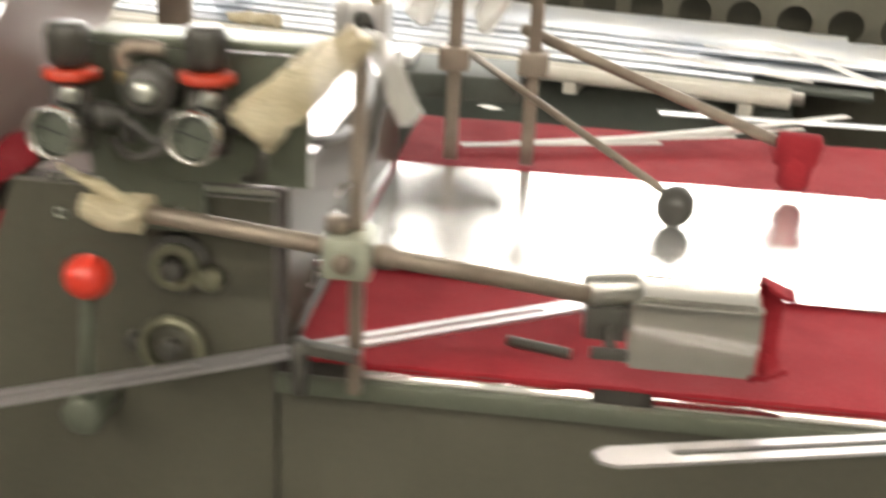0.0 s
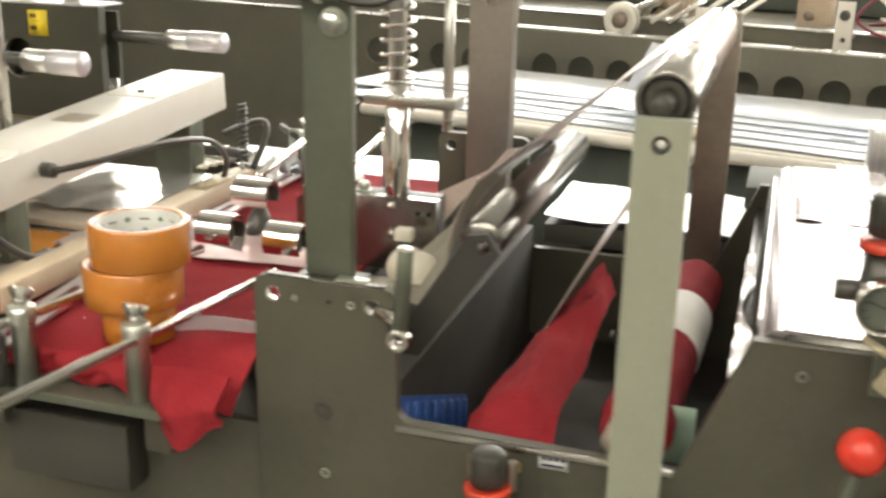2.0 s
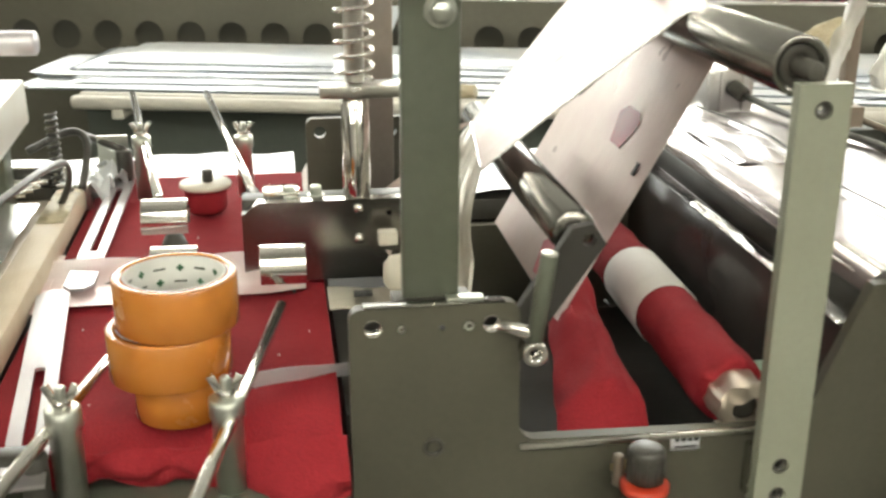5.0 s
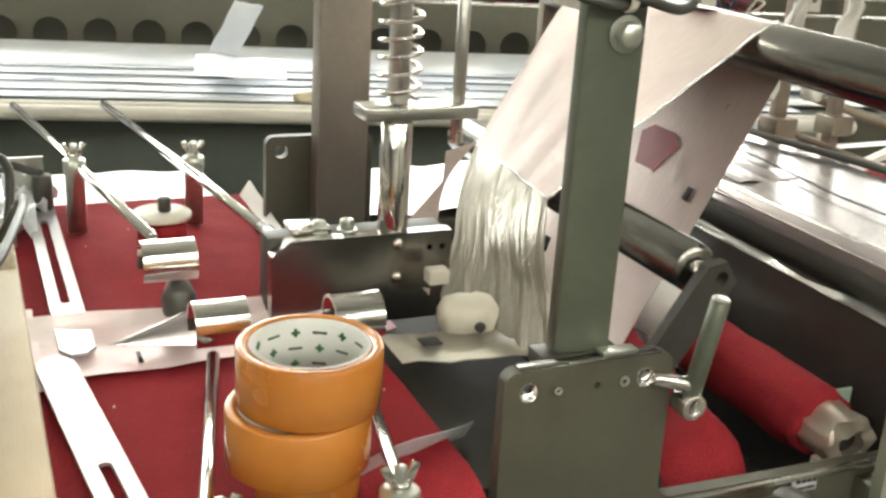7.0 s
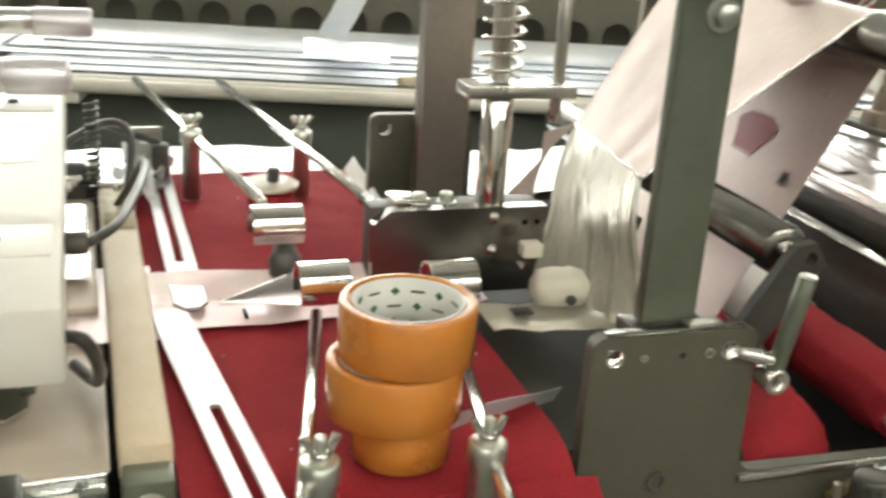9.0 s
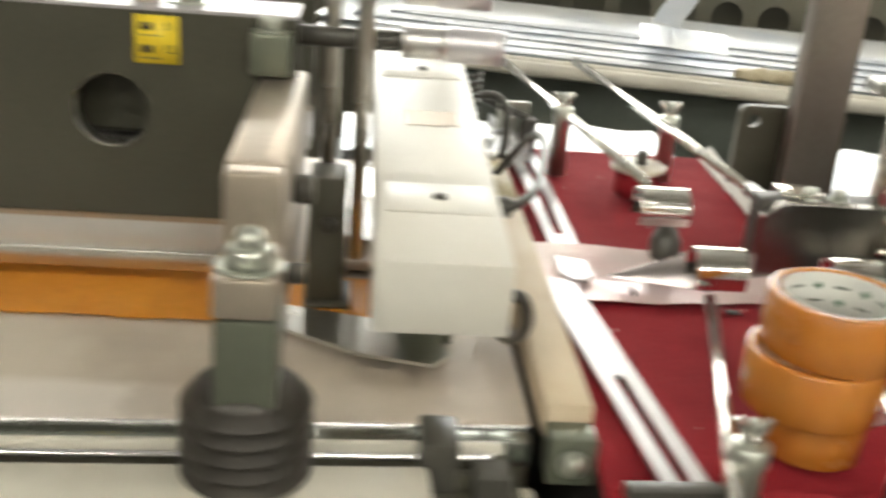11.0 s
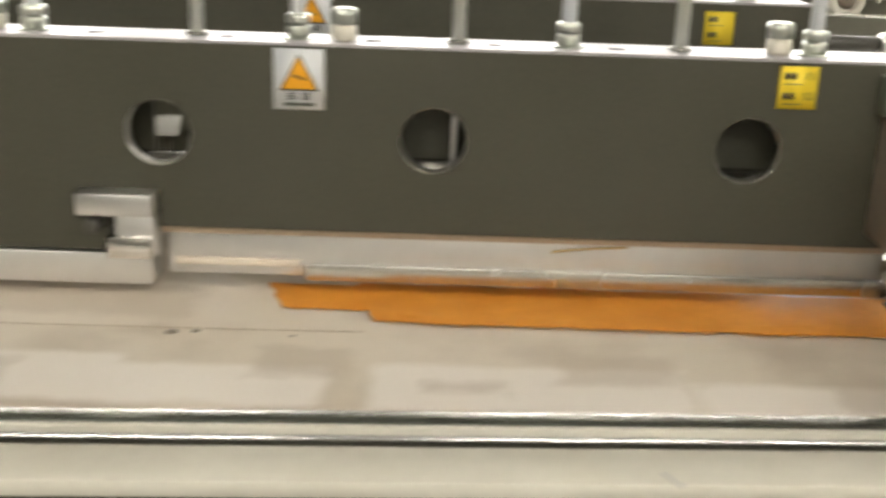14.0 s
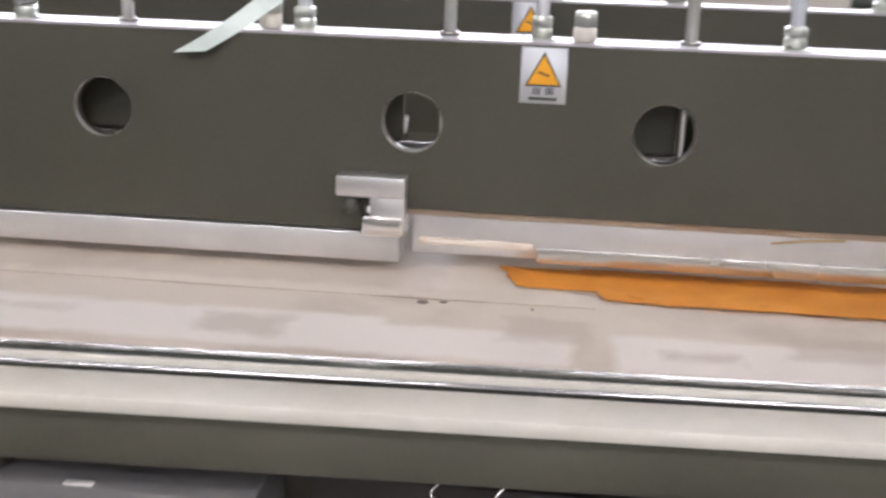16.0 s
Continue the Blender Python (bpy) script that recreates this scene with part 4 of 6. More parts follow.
def regulator(x, y, z, depth, group="air regulators"):
    """An air regulator whose gauge has its centre at x, y, z."""
    r = thing("air_regulator", "black air regulator with orange-red ring and round gauge", "regulator", (x, y, z - 0.02), group)
    yc = y + 0.034
    part("body", lathe(B(), (x, yc, z - 0.022), (0, 0, 1), [(0, 0.012), (0.004, 0.0165), (0.03, 0.0165), (0.052, 0.0145)], 20), M_plastic, r)
    part("ring", lathe(B(), (x, yc, z + 0.032), (0, 0, 1), [(0, 0.017), (0.002, 0.0205), (0.008, 0.0205), (0.009, 0.0175)], 28), M_ringred, r, "orange-red lock ring")
    bm = B()
    prof_k = [(0, 0.0155), (0.026, 0.0155), (0.029, 0.0135), (0.03, 0.011)]
    lathe(bm, (x, yc, z + 0.0445), (0, 0, 1), prof_k, 28)
    knob = part("knob", bm, M_plastic, r, "ribbed black knob")
    for k in range(14):
        a = 2 * math.pi * k / 14
        part("rib", bar(B(), (x + 0.0157 * math.cos(a), yc + 0.0157 * math.sin(a), z + 0.047), (x + 0.0157 * math.cos(a), yc + 0.0157 * math.sin(a), z + 0.068), 0.0016, 0.0016, (math.cos(a), math.sin(a), 0)), M_plastic, knob)
    gauge = part("gauge", pipe(B(), (x, y - 0.006, z), (0, 1, 0), 0.02, 0.0195, 0.0175, 32, 0.001), M_chrome, r, "chromed gauge case")
    part("dial", rod(B(), (x, y + 0.002, z), (x, y + 0.0139, z), 0.0174, 28), M_dial, gauge)
    part("needle", bar(B(), (x - 0.011, y + 0.001, z + 0.004), (x + 0.007, y + 0.001, z - 0.002), 0.0012, 0.0006, (0, 1, 0)), M_ink, gauge)
    for k in range(11):
        a = radians(-40 + 26 * k)
        part("tick", bar(B(), (x + 0.0118 * math.cos(a), y + 0.0014, z + 0.0118 * math.sin(a)), (x + 0.0148 * math.cos(a), y + 0.0014, z + 0.0148 * math.sin(a)), 0.0009, 0.0005, (0, 1, 0)), M_ink, gauge)
    part("neck", rod(B(), (x, y + 0.014, z), (x, yc - 0.012, z), 0.006), M_brass, r)
    part("port", lathe(B(), (x + 0.014, yc, z + 0.006), (1, 0, 0.05), [(0, 0.010), (0.008, 0.0115), (0.014, 0.0115), (0.015, 0.008), (0.026, 0.008), (0.027, 0.006)], 18), M_plastic, r)
    part("elbow", sweep(B(), [(x + 0.034, yc, z + 0.006), (x + 0.040, yc, z + 0.002), (x + 0.040, yc + 0.004, z - 0.012)], 0.006, 10, 5), M_plastic, r)
    part("gauge_nut", lathe(B(), (x + 0.006, y + 0.016, z + 0.020), (0.2, 0, 1), [(0, 0.006), (0.010, 0.006), (0.011, 0.0045)], 6), M_zinc, r)
    part("port", rod(B(), (x - 0.032, yc, z), (x - 0.015, yc, z), 0.008), M_plastic, r)
    part("stay", box(B(), x - 0.006, x + 0.006, yc + 0.014, depth, z - 0.006, z + 0.006), M_plastic, r)
    return r
regulator(-0.302, 0.892, 1.185, 0.9548)
regulator(-0.200, 0.896, 1.188, 0.9548)
regulator(-0.592, 0.905, 0.925, 0.9798, "lower regulators")
sv = thing("air_valve", "black round air valve between the two regulators", "valve", (-0.246, 0.95, 1.2))
part("body", lathe(B(), (-0.246, 0.953, 1.210), (0.1, -1, 0.1), [(0, 0.016), (0.004, 0.0205), (0.030, 0.0205), (0.036, 0.016), (0.038, 0.009)], 26), M_plastic, sv)
part("cap", lathe(B(), (-0.2425, 0.916, 1.2137), (0.1, -1, 0.1), [(0, 0.009), (0.006, 0.009), (0.008, 0.006)], 6), M_zinc, sv, "small zinc cap nut")
part("elbow", sweep(B(), [(-0.262, 0.935, 1.222), (-0.266, 0.935, 1.236), (-0.256, 0.937, 1.242), (-0.236, 0.940, 1.240)], 0.0062, 10), M_brown, sv, "brown elbow")
part("union", rod(B(), (-0.262, 0.934, 1.214), (-0.262, 0.934, 1.224), 0.0085), M_brass, sv)
HOSES = ([(-0.262, 0.926, 1.191), (-0.250, 0.918, 1.186), (-0.236, 0.918, 1.176), (-0.225, 0.924, 1.190), (-0.232, 0.93, 1.205)],
         [(-0.275, 0.930, 1.172), (-0.255, 0.915, 1.164), (-0.232, 0.912, 1.172), (-0.214, 0.925, 1.196)],
         [(-0.160, 0.93, 1.180), (-0.158, 0.925, 1.168), (-0.165, 0.935, 1.150), (-0.18, 0.955, 1.14)])
for p in HOSES:
    solo("air_hose", sweep(B(), p, 0.0036), M_plastic, "black air hose between the regulators", "hose", "regulator hoses")
fork = thing("hose_fork", "brass pipe fitting above the lower regulator", "fitting", (-0.59, 0.96, 0.97))
for sx in (-0.61, -0.574):
    part("pipe", rod(B(), (sx, 0.955, 0.955), (sx, 0.955, 0.984), 0.005), M_brown, fork)
part("bridge", rod(B(), (-0.612, 0.962, 0.966), (-0.572, 0.9795, 0.966), 0.005), M_brass, fork)

# ---- knobs and lever on the side plate ----
kn = thing("dial_knob", "dark round dial knob on the side plate", "knob", (-0.245, 0.97, 1.055))
part("base", rod(B(), (-0.245, 0.9795, 1.055), (-0.245, 0.972, 1.055), 0.027, 36), M_black, kn)
part("ring", pipe(B(), (-0.245, 0.9718, 1.055), (0, -1, 0), 0.008, 0.021, 0.012, 32), M_knobgreen, kn)
part("hub", rod(B(), (-0.245, 0.9718, 1.055), (-0.245, 0.955, 1.055), 0.009), M_black, kn)
kn = thing("small_knob", "small olive knob beside the dial", "knob", (-0.216, 0.97, 1.046))
part("cap", rod(B(), (-0.216, 0.9795, 1.046), (-0.216, 0.962, 1.046), 0.0105, 24, 0.003), M_knobgreen, kn)
hw = thing("hand_wheel", "olive round hand wheel on the side plate", "wheel", (-0.25, 0.97, 0.982))
part("rim", pipe(B(), (-0.25, 0.972, 0.982), (0, -1, 0), 0.012, 0.0295, 0.022, 40, 0.004), M_knobgreen, hw)
part("disc", rod(B(), (-0.25, 0.9795, 0.982), (-0.25, 0.968, 0.982), 0.0225, 32), M_panel, hw)
part("hub", rod(B(), (-0.25, 0.968, 0.982), (-0.25, 0.956, 0.982), 0.009), M_black, hw)
part("pin", rod(B(), (-0.284, 0.9795, 0.982), (-0.284, 0.965, 0.982), 0.008), M_black, hw)
rl = thing("ball_lever", "lever with a red ball knob on an olive rod", "lever", (-0.32, 0.93, 0.92))
part("ball", ball(B(), (-0.299, 0.920, 1.061), 0.0185, 28), M_redplastic, rl, "glossy red plastic ball")
part("rod", rod(B(), (-0.301, 0.922, 1.045), (-0.318, 0.942, 0.935), 0.0055), M_green, rl)
part("hub", rod(B(), (-0.320, 0.9795, 0.925), (-0.320, 0.930, 0.925), 0.017, 28, 0.003), M_green, rl)
# ---- felt table with the tape rolls ----
ft = thing("felt_table", "red felt covered table under the film", "table", (-1.0, 1.3, 0))
def felt_at(u, v):
    x, y = -1.125 + 0.285 * u, 0.940 + 0.770 * v
    z = 1.030 + 0.0012 * wob(u * 8, v * 16, 1, 4)
    if v < 0.10:
        z -= 0.5 * (0.10 - v) ** 2 * 8 * (0.3 + 0.7 * u)
    return Vector((x, y, z))
part("felt", sheet(B(), felt_at, 30, 60, 0.004), M_felt, ft)
def drape_at(u, v):
    x = -1.122 + 0.284 * u
    drop = 0.026 + 0.035 * math.exp(-((u - 0.84) / 0.19) ** 2) + 0.006 * math.sin(u * 31)
    z = 1.028 - drop * v
    y = 0.944 - 0.030 * math.exp(-((u - 0.90) / 0.16) ** 2) * min(1, v * 2.2) - 0.010 * math.sin(math.pi * min(1, v * 1.2)) * (0.5 + 0.5 * math.sin(u * 31 + 2 * v)) - 0.003 + 0.005 * wob(u * 14, v * 3, 1, 6)
    return Vector((x, y, z))
part("drape", sheet(B(), drape_at, 70, 14, 0.003), M_felt, ft, "red felt hanging over the edge in folds")
part("board", box(B(), -1.12, -0.846, 1.03, 1.70, 0.985, 1.0245, 0.003), M_black, ft)
part("legs_box", box(B(), -1.11, -0.85, 1.0, 1.66, 0.0, 0.984), M_black, ft)
solo("felt_lining", sheet(B(), lambda u, v: Vector((-0.852 + 0.012 * u + 0.003 * wob(v * 9, u), 1.45 + 0.24 * v, 1.034 + 0.02 * u * v)), 4, 12, 0.002), M_paper, "white torn lining edge of the felt", "cloth")

rl2 = random.Random(8)
bm = B()
for _ in range(16):
    lx, ly = -1.10 + 0.24 * rl2.random(), 1.0 + 0.66 * rl2.random()
    ball(bm, (lx, ly, 1.0322), 0.0005 + 0.0005 * rl2.random(), 6)
solo("felt_lint", bm, M_paper, "tiny white lint specks on the red felt", "lint", kind="stuff")

def tape_roll(x, y, z, r, h, turn, core=True):
    t = thing("tape_roll", "orange adhesive tape roll with a printed paper core" if core else "narrow orange tape roll at the foot of the stack", "tape roll", (x, y, z), "tape stack")
    part("tape", pipe(B(), (x, y, z), (0, 0, 1), h, r, 0.0405 if core else 0.028, 56, 0.0012), M_orange, t)
    ring = part("core", pipe(B(), (x, y, z + 0.0004), (0, 0, 1), h - 0.0008, 0.0404 if core else 0.0279, 0.0375 if core else 0.025, 56, 0.0006), M_core, t, "white printed paper core")
    if core:
        for k in range(14):
            a = 2 * math.pi * k / 14 + turn
            px, py = x + 0.0372 * math.cos(a), y + 0.0372 * math.sin(a)
            n = Vector((math.cos(a), math.sin(a), 0))
            tang = Vector((-n.y, n.x, 0))
            for j in range(3):
                zz = z + h * (0.2 + 0.28 * j)
                c = Vector((px, py, zz))
                if (k + j) % 2:
                    part("print", bar(B(), c - tang * 0.003, c + tang * 0.003, 0.0022, 0.0004, n), M_inkgreen, ring)
                    part("print", bar(B(), c - Vector((0, 0, 0.003)), c + Vector((0, 0, 0.003)), 0.0022, 0.0004, n), M_inkgreen, ring)
                else:
                    part("print", bar(B(), c - tang * 0.005, c + tang * 0.005, 0.0018, 0.0004, n), M_dial, ring)
    return t
tape_roll(-0.968, 0.998, 1.031, 0.036, 0.0345, 0.1, False)
tape_roll(-0.974, 1.001, 1.0658, 0.0485, 0.0405, 0.7)
tape_roll(-0.966, 1.004, 1.1065, 0.0485, 0.0415, 0.2)
def tail_at(u, v):
    return Vector((-0.935, 1.0, 1.046)).lerp(Vector((-0.815, 1.066, 1.030)), u) + Vector((0.004, -0.009, 0.019)) * (v - 0.5) * (1 - 0.2 * u) + Vector((0, 0, 0.003 * math.sin(u * 5)))
solo("tape_tail", sheet(B(), tail_at, 16, 4, 0.0005), M_signwhite, "shiny pale tape tail stretching from the rolls", "tape")

def holder(x, y, z0, z1, group, r=0.0115):
    h = thing("rod_holder", "grey chromed rod holder with a wing nut on top", "holder", (x, y, z0), group)
    part("stem", lathe(B(), (x, y, z0), (0, 0, 1), [(0, r), (z1 - z0 - 0.028, r), (z1 - z0 - 0.026, r * 1.15), (z1 - z0 - 0.012, r * 1.15), (z1 - z0 - 0.011, r * 1.0)], 24), M_zinc, h)
    part("screw", rod(B(), (x, y, z1 - 0.011), (x, y, z1 + 0.006), 0.004), M_zinc, h)
    nut = part("wing_nut", rod(B(), (x, y, z1 - 0.011), (x, y, z1 - 0.004), 0.007), M_chrome, h)
    for s in (-1, 1):
        part("wing", bar(B(), (x + s * 0.004, y, z1 - 0.008), (x + s * 0.011, y + 0.002, z1 + 0.006), 0.006, 0.0025, (0, 1, 0)), M_chrome, nut)
    return h
holder(-0.928, 0.930, 0.996, 1.085, "front holders")
holder(-1.044, 0.920, 0.996, 1.090, "front holders")
holder(-1.057, 1.598, 1.0335, 1.128, "rear holders", 0.0105)
holder(-0.927, 1.598, 1.0335, 1.125, "rear holders", 0.0105)

def presser(name_label, p0, p1, roll_at, roll_len, knob):
    """A steel rod with a chromed film presser at its inner end."""
    r = thing("presser_rod", name_label, "presser", p0, "film pressers")
    part("rod", rod(B(), p0, p1, 0.0052, 16), M_chrome, r)
    x, y, z = roll_at
    bm = B()
    n = 12
    ring_o = [(0.021 * math.cos(radians(-35 + 250 * k / n)), 0.021 * math.sin(radians(-35 + 250 * k / n))) for k in range(n + 1)]
    ring_i = [(0.0188 * math.cos(radians(-35 + 250 * k / n)), 0.0188 * math.sin(radians(-35 + 250 * k / n))) for k in range(n + 1)]
    m = Matrix(((0, 0, 1, x - roll_len / 2), (1, 0, 0, y), (0, 1, 0, z), (0, 0, 0, 1)))
    slab(bm, ring_o + ring_i[::-1], [], roll_len, m)
    part("shoe", bm, M_chrome, r, "curved chromed shoe")
    part("boss", rod(B(), (x + 0.004, y, z - 0.012), (x + 0.004, y, z + 0.008), 0.012), M_plastic, r)
    if knob:
        part("knob", lathe(B(), (x + 0.008, y - 0.014, z - 0.06), (0, 0.25, 1), [(0, 0.012), (0.004, 0.0155), (0.03, 0.0155), (0.044, 0.009)], 22), M_plastic, r, "black knurled knob")
    return r
presser("steel rod with a chromed presser shoe beside the tape rolls", (-0.958, 0.74, 1.058), (-0.885, 1.135, 1.062), (-0.882, 1.158, 1.092), 0.042, False)
presser("steel rod with a chromed presser shoe beside the tape rolls", (-1.082, 0.80, 1.060), (-0.995, 1.17, 1.066), (-0.985, 1.195, 1.082), 0.044, False)
presser("steel rod from the rear holder to a chromed presser shoe", (-1.104, 1.915, 1.108), (-1.013, 1.345, 1.108), (-1.004, 1.322, 1.092), 0.048, True)
r = thing("presser_rod", "steel rod from the rear holder to the clamp block", "presser", (-0.99, 1.9, 1.1), "film pressers")
part("rod", rod(B(), (-0.990, 1.90, 1.110), (-0.905, 1.30, 1.110), 0.0052, 16), M_chrome, r)
part("tip", rod(B(), (-0.912, 1.345, 1.110), (-0.902, 1.27, 1.110), 0.0075), M_roller, r)

dk = thing("disc_knob", "white plastic disc with a black stud on the felt", "knob", (-0.975, 1.53, 1.034))
part("disc", rod(B(), (-0.975, 1.53, 1.066), (-0.975, 1.53, 1.072), 0.032, 36), M_nylon, dk)
part("stem", rod(B(), (-0.975, 1.53, 1.034), (-0.975, 1.53, 1.066), 0.026), M_felt, dk)
part("stud", rod(B(), (-0.972, 1.53, 1.072), (-0.972, 1.53, 1.088), 0.007), M_plastic, dk)

def slat(name_label, p0, p1, width, slots, thick=0.003, tip=0.012):
    """A slotted steel slat from p0 to p1, pointed at p1."""
    d = Vector(p1) - Vector(p0)
    n = d.length
    d.normalize()
    side = Vector((0, 0, 1)).cross(d).normalized()
    upv = d.cross(side)
    # the plate's y runs along the slat, its x across
    m = Matrix(((-side.x, d.x, upv.x, p0[0]), (-side.y, d.y, upv.y, p0[1]), (-side.z, d.z, upv.z, p0[2]), (0, 0, 0, 1)))
    w = width / 2
    outline = [(-w, 0), (w, 0), (w, n - tip), (w * 0.45, n), (-w * 0.45, n), (-w, n - tip)]
    return solo("slotted_slat", slab(B(), outline, [slot(0, a, b, width * 0.14) for a, b in slots], thick, m), M_slat, name_label, "slat", "slotted slats")
slat("bright slotted steel slat lying on the red felt", (-1.092, 1.66, 1.040), (-1.090, 1.252, 1.040), 0.030, [(0.05, 0.29)])
slat("bright slotted steel slat lying on the red felt", (-1.070, 0.88, 1.036), (-1.112, 1.252, 1.040), 0.032, [(0.03, 0.19)])
ck = thing("slat_clamp", "black clamp with a handle holding the slotted slat", "clamp", (-1.09, 1.66, 1.04))
part("stem", rod(B(), (-1.088, 1.655, 1.043), (-1.088, 1.655, 1.085), 0.011), M_plastic, ck)
part("handle", rod(B(), (-1.088, 1.655, 1.085), (-1.150, 1.70, 1.098), 0.005), M_plastic, ck)
part("plate", standing(B(), [(-1.125, 1.05), (-1.085, 1.05), (-1.085, 1.10), (-1.125, 1.10)], [circle(-1.106, 1.086, 0.006, 12)], 1.675, 0.004), M_zinc, ck)
ck = thing("slat_clamp", "black clamp with a handle holding the slotted slat", "clamp", (-1.07, 0.9, 1.04))
part("stem", rod(B(), (-1.065, 0.905, 1.0), (-1.065, 0.905, 1.052), 0.010), M_plastic, ck)
part("handle", bar(B(), (-1.063, 0.905, 1.05), (-1.125, 0.90, 1.052), 0.014, 0.010), M_plastic, ck)

# ---- film strip across the felt ----
def strip_at(u, v):
    x = -1.19 + 0.33 * u
    near = 1.222 + 0.03 * max(0, u - 0.5)
    far = 1.345 - 0.05 * u
    lift = 0.0 if u < 0.45 else 0.035 * ((u - 0.45) / 0.55) ** 1.5
    fold_up = 0.02 * math.sin(math.pi * min(1, u * 1.2)) * max(0, v - 0.5) * 1.2
    return Vector((x, near + (far - near) * v, 1.0365 + lift * v + fold_up + 0.0018 * wob(u * 9, v * 5, 1, 8)))
solo("film_strip", sheet(B(), strip_at, 40, 14, 0.0005), M_strip, "folded pink and silver film strip crossing the felt", "film")
def cone_at(u, v):
    a = Vector((-1.065, 1.262, 1.043)).lerp(Vector((-0.975, 1.225 + 0.045 * v, 1.048 + 0.026 * v)), u)
    return a + Vector((0, 0, 0.012 * math.sin(math.pi * v) * u))
solo("film_fold", sheet(B(), cone_at, 18, 10, 0.0005), M_hood, "dark silver film folded to a point", "film")
solo("film_strip", sheet(B(), lambda u, v: Vector((-1.22 + 0.10 * u, 1.20 + 0.17 * v, 1.0385 + 0.001 * wob(u * 5, v * 5))), 6, 6, 0.0005), M_strip, "pale film strip leaving the press bed", "film")

# ---- rail at the end of the press bed ----
wr = thing("wooden_rail", "pale wooden rail with a grey end block", "rail", (-1.145, 1.27, 1.0))
part("rail", box(B(), -1.163, -1.127, 0.992, 1.565, 1.030, 1.060, 0.005), M_wood, wr)
part("tape_patch", box(B(), -1.160, -1.129, 1.42, 1.54, 1.0605, 1.0615), M_bag, wr, "yellowed tape patch")
part("end_block", box(B(), -1.162, -1.128, 0.964, 0.991, 1.012, 1.048, 0.003), M_green, wr)
part("bolt", hexbolt(B(), (-1.145, 0.9635, 1.03), (0, -1, 0), 0.008, 0.006), M_zinc, wr)
part("far_end", box(B(), -1.163, -1.122, 1.566, 1.58, 1.03, 1.064, 0.002), M_steel, wr)
part("screw", rod(B(), (-1.142, 1.55, 1.0605), (-1.142, 1.55, 1.067), 0.004), M_zinc, wr)

for k, (cx0, cy0) in enumerate(((-1.13, 1.60), (-1.115, 1.66), (-1.10, 1.70))):
    bm = sheet(B(), lambda u, v: Vector((cx0 - 0.03 + 0.06 * u, cy0 - 0.03 + 0.06 * v, 1.048 + 0.03 * wob(u * 2.5, v * 2.5, 1, k + 3) + 0.008 * wob(u * 8, v * 8, 1, k))), 14, 14)
    solo("crumpled_film", bm, M_filmblue, "crumpled pale film scrap behind the wooden rail", "film", "crumpled film")

# ---- heat sealing press ----
bed = thing("press_bed", "heat press bed under tan coated cloth", "press bed", (-2.2, 1.1, 0))
part("body", box(B(), -3.6, -1.17, 0.99, 1.62, 0.70, 1.0245, 0.004), M_panel, bed)
def cloth_at(u, v):
    x = -3.6 + 2.432 * u
    front = 0.9845 + 0.04 * (x + 1.75)
    y = front + (1.604 - front) * v
    sag = 0.0007 * wob(x * 7, y * 9, 1, 3) + 0.0003 * wob(x * 25, y * 30, 1, 5)
    return Vector((x, y, 1.0335 + sag))
bm = sheet(B(), cloth_at, 240, 60, 0.001)
pale, scorch = bm.verts.layers.float.new("pale"), bm.verts.layers.float.new("scorch")
# front areas lightened as if the cloth reflected light there
PALE_SHEEN = ((-3.4, -2.70, 0.97, 1.075), (-2.66, -2.02, 0.97, 1.082), (-2.08, -1.85, 0.97, 1.066), (-1.84, -1.56, 0.97, 1.078), (-1.58, -1.34, 0.97, 1.058))
SCORCH = ((-3.5, -1.98, 1.135, 1.25), (-2.60, -2.30, 1.02, 1.06), (-1.80, -1.70, 1.00, 1.05), (-2.21, -2.10, 0.99, 1.07), (-2.07, -1.99, 1.10, 1.15), (-1.94, -1.83, 1.02, 1.11), (-1.69, -1.56, 1.02, 1.11), (-1.47, -1.33, 0.98, 1.08))
def inside(x, y, r, soft):
    return max(0.0, min(1.0, min(x - r[0], r[1] - x, y - r[2], r[3] - y) / soft))
for v in bm.verts:
    v[pale] = max(inside(v.co.x, v.co.y, r, 0.022) for r in PALE_SHEEN)
    v[scorch] = max(inside(v.co.x, v.co.y, r, 0.028) for r in SCORCH)
part("cloth", bm, M_cloth, bed, "tan coated glass cloth, stained, with pale sheen painted in front")
SKEW = Matrix.Translation((-1.75, 0.985, 0)) @ Matrix.Rotation(math.atan(0.04), 4, "Z") @ Matrix.Translation((1.75, -0.985, 0))
def skewed(bm):
    """The front of the bed runs a little askew to the beam."""
    bmesh.ops.transform(bm, matrix=SKEW, verts=bm.verts)
    return bm
part("front_strip", skewed(box(B(), -3.6, -1.17, 0.9625, 0.983, 1.012, 1.0315, 0.002)), M_darkstrip, bed, "dark polished steel edge strip")
part("polished_edge", skewed(rod(B(), (-3.6, 0.9838, 1.0315), (-1.17, 0.9838, 1.0315), 0.0016, 10)), M_edge, bed, "bright polished edge")
part("ridge", skewed(box(B(), -3.6, -1.19, 0.9565, 0.9622, 1.012, 1.0335, 0.0012)), M_cream, bed, "pale narrow ridge")
part("channel", skewed(box(B(), -3.6, -1.19, 0.9505, 0.9562, 1.010, 1.0265, 0.001)), M_panel, bed)
part("thin_rod", skewed(rod(B(), (-3.6, 0.9478, 1.0290), (-1.2, 0.9478, 1.0290), 0.0024)), M_edge, bed)
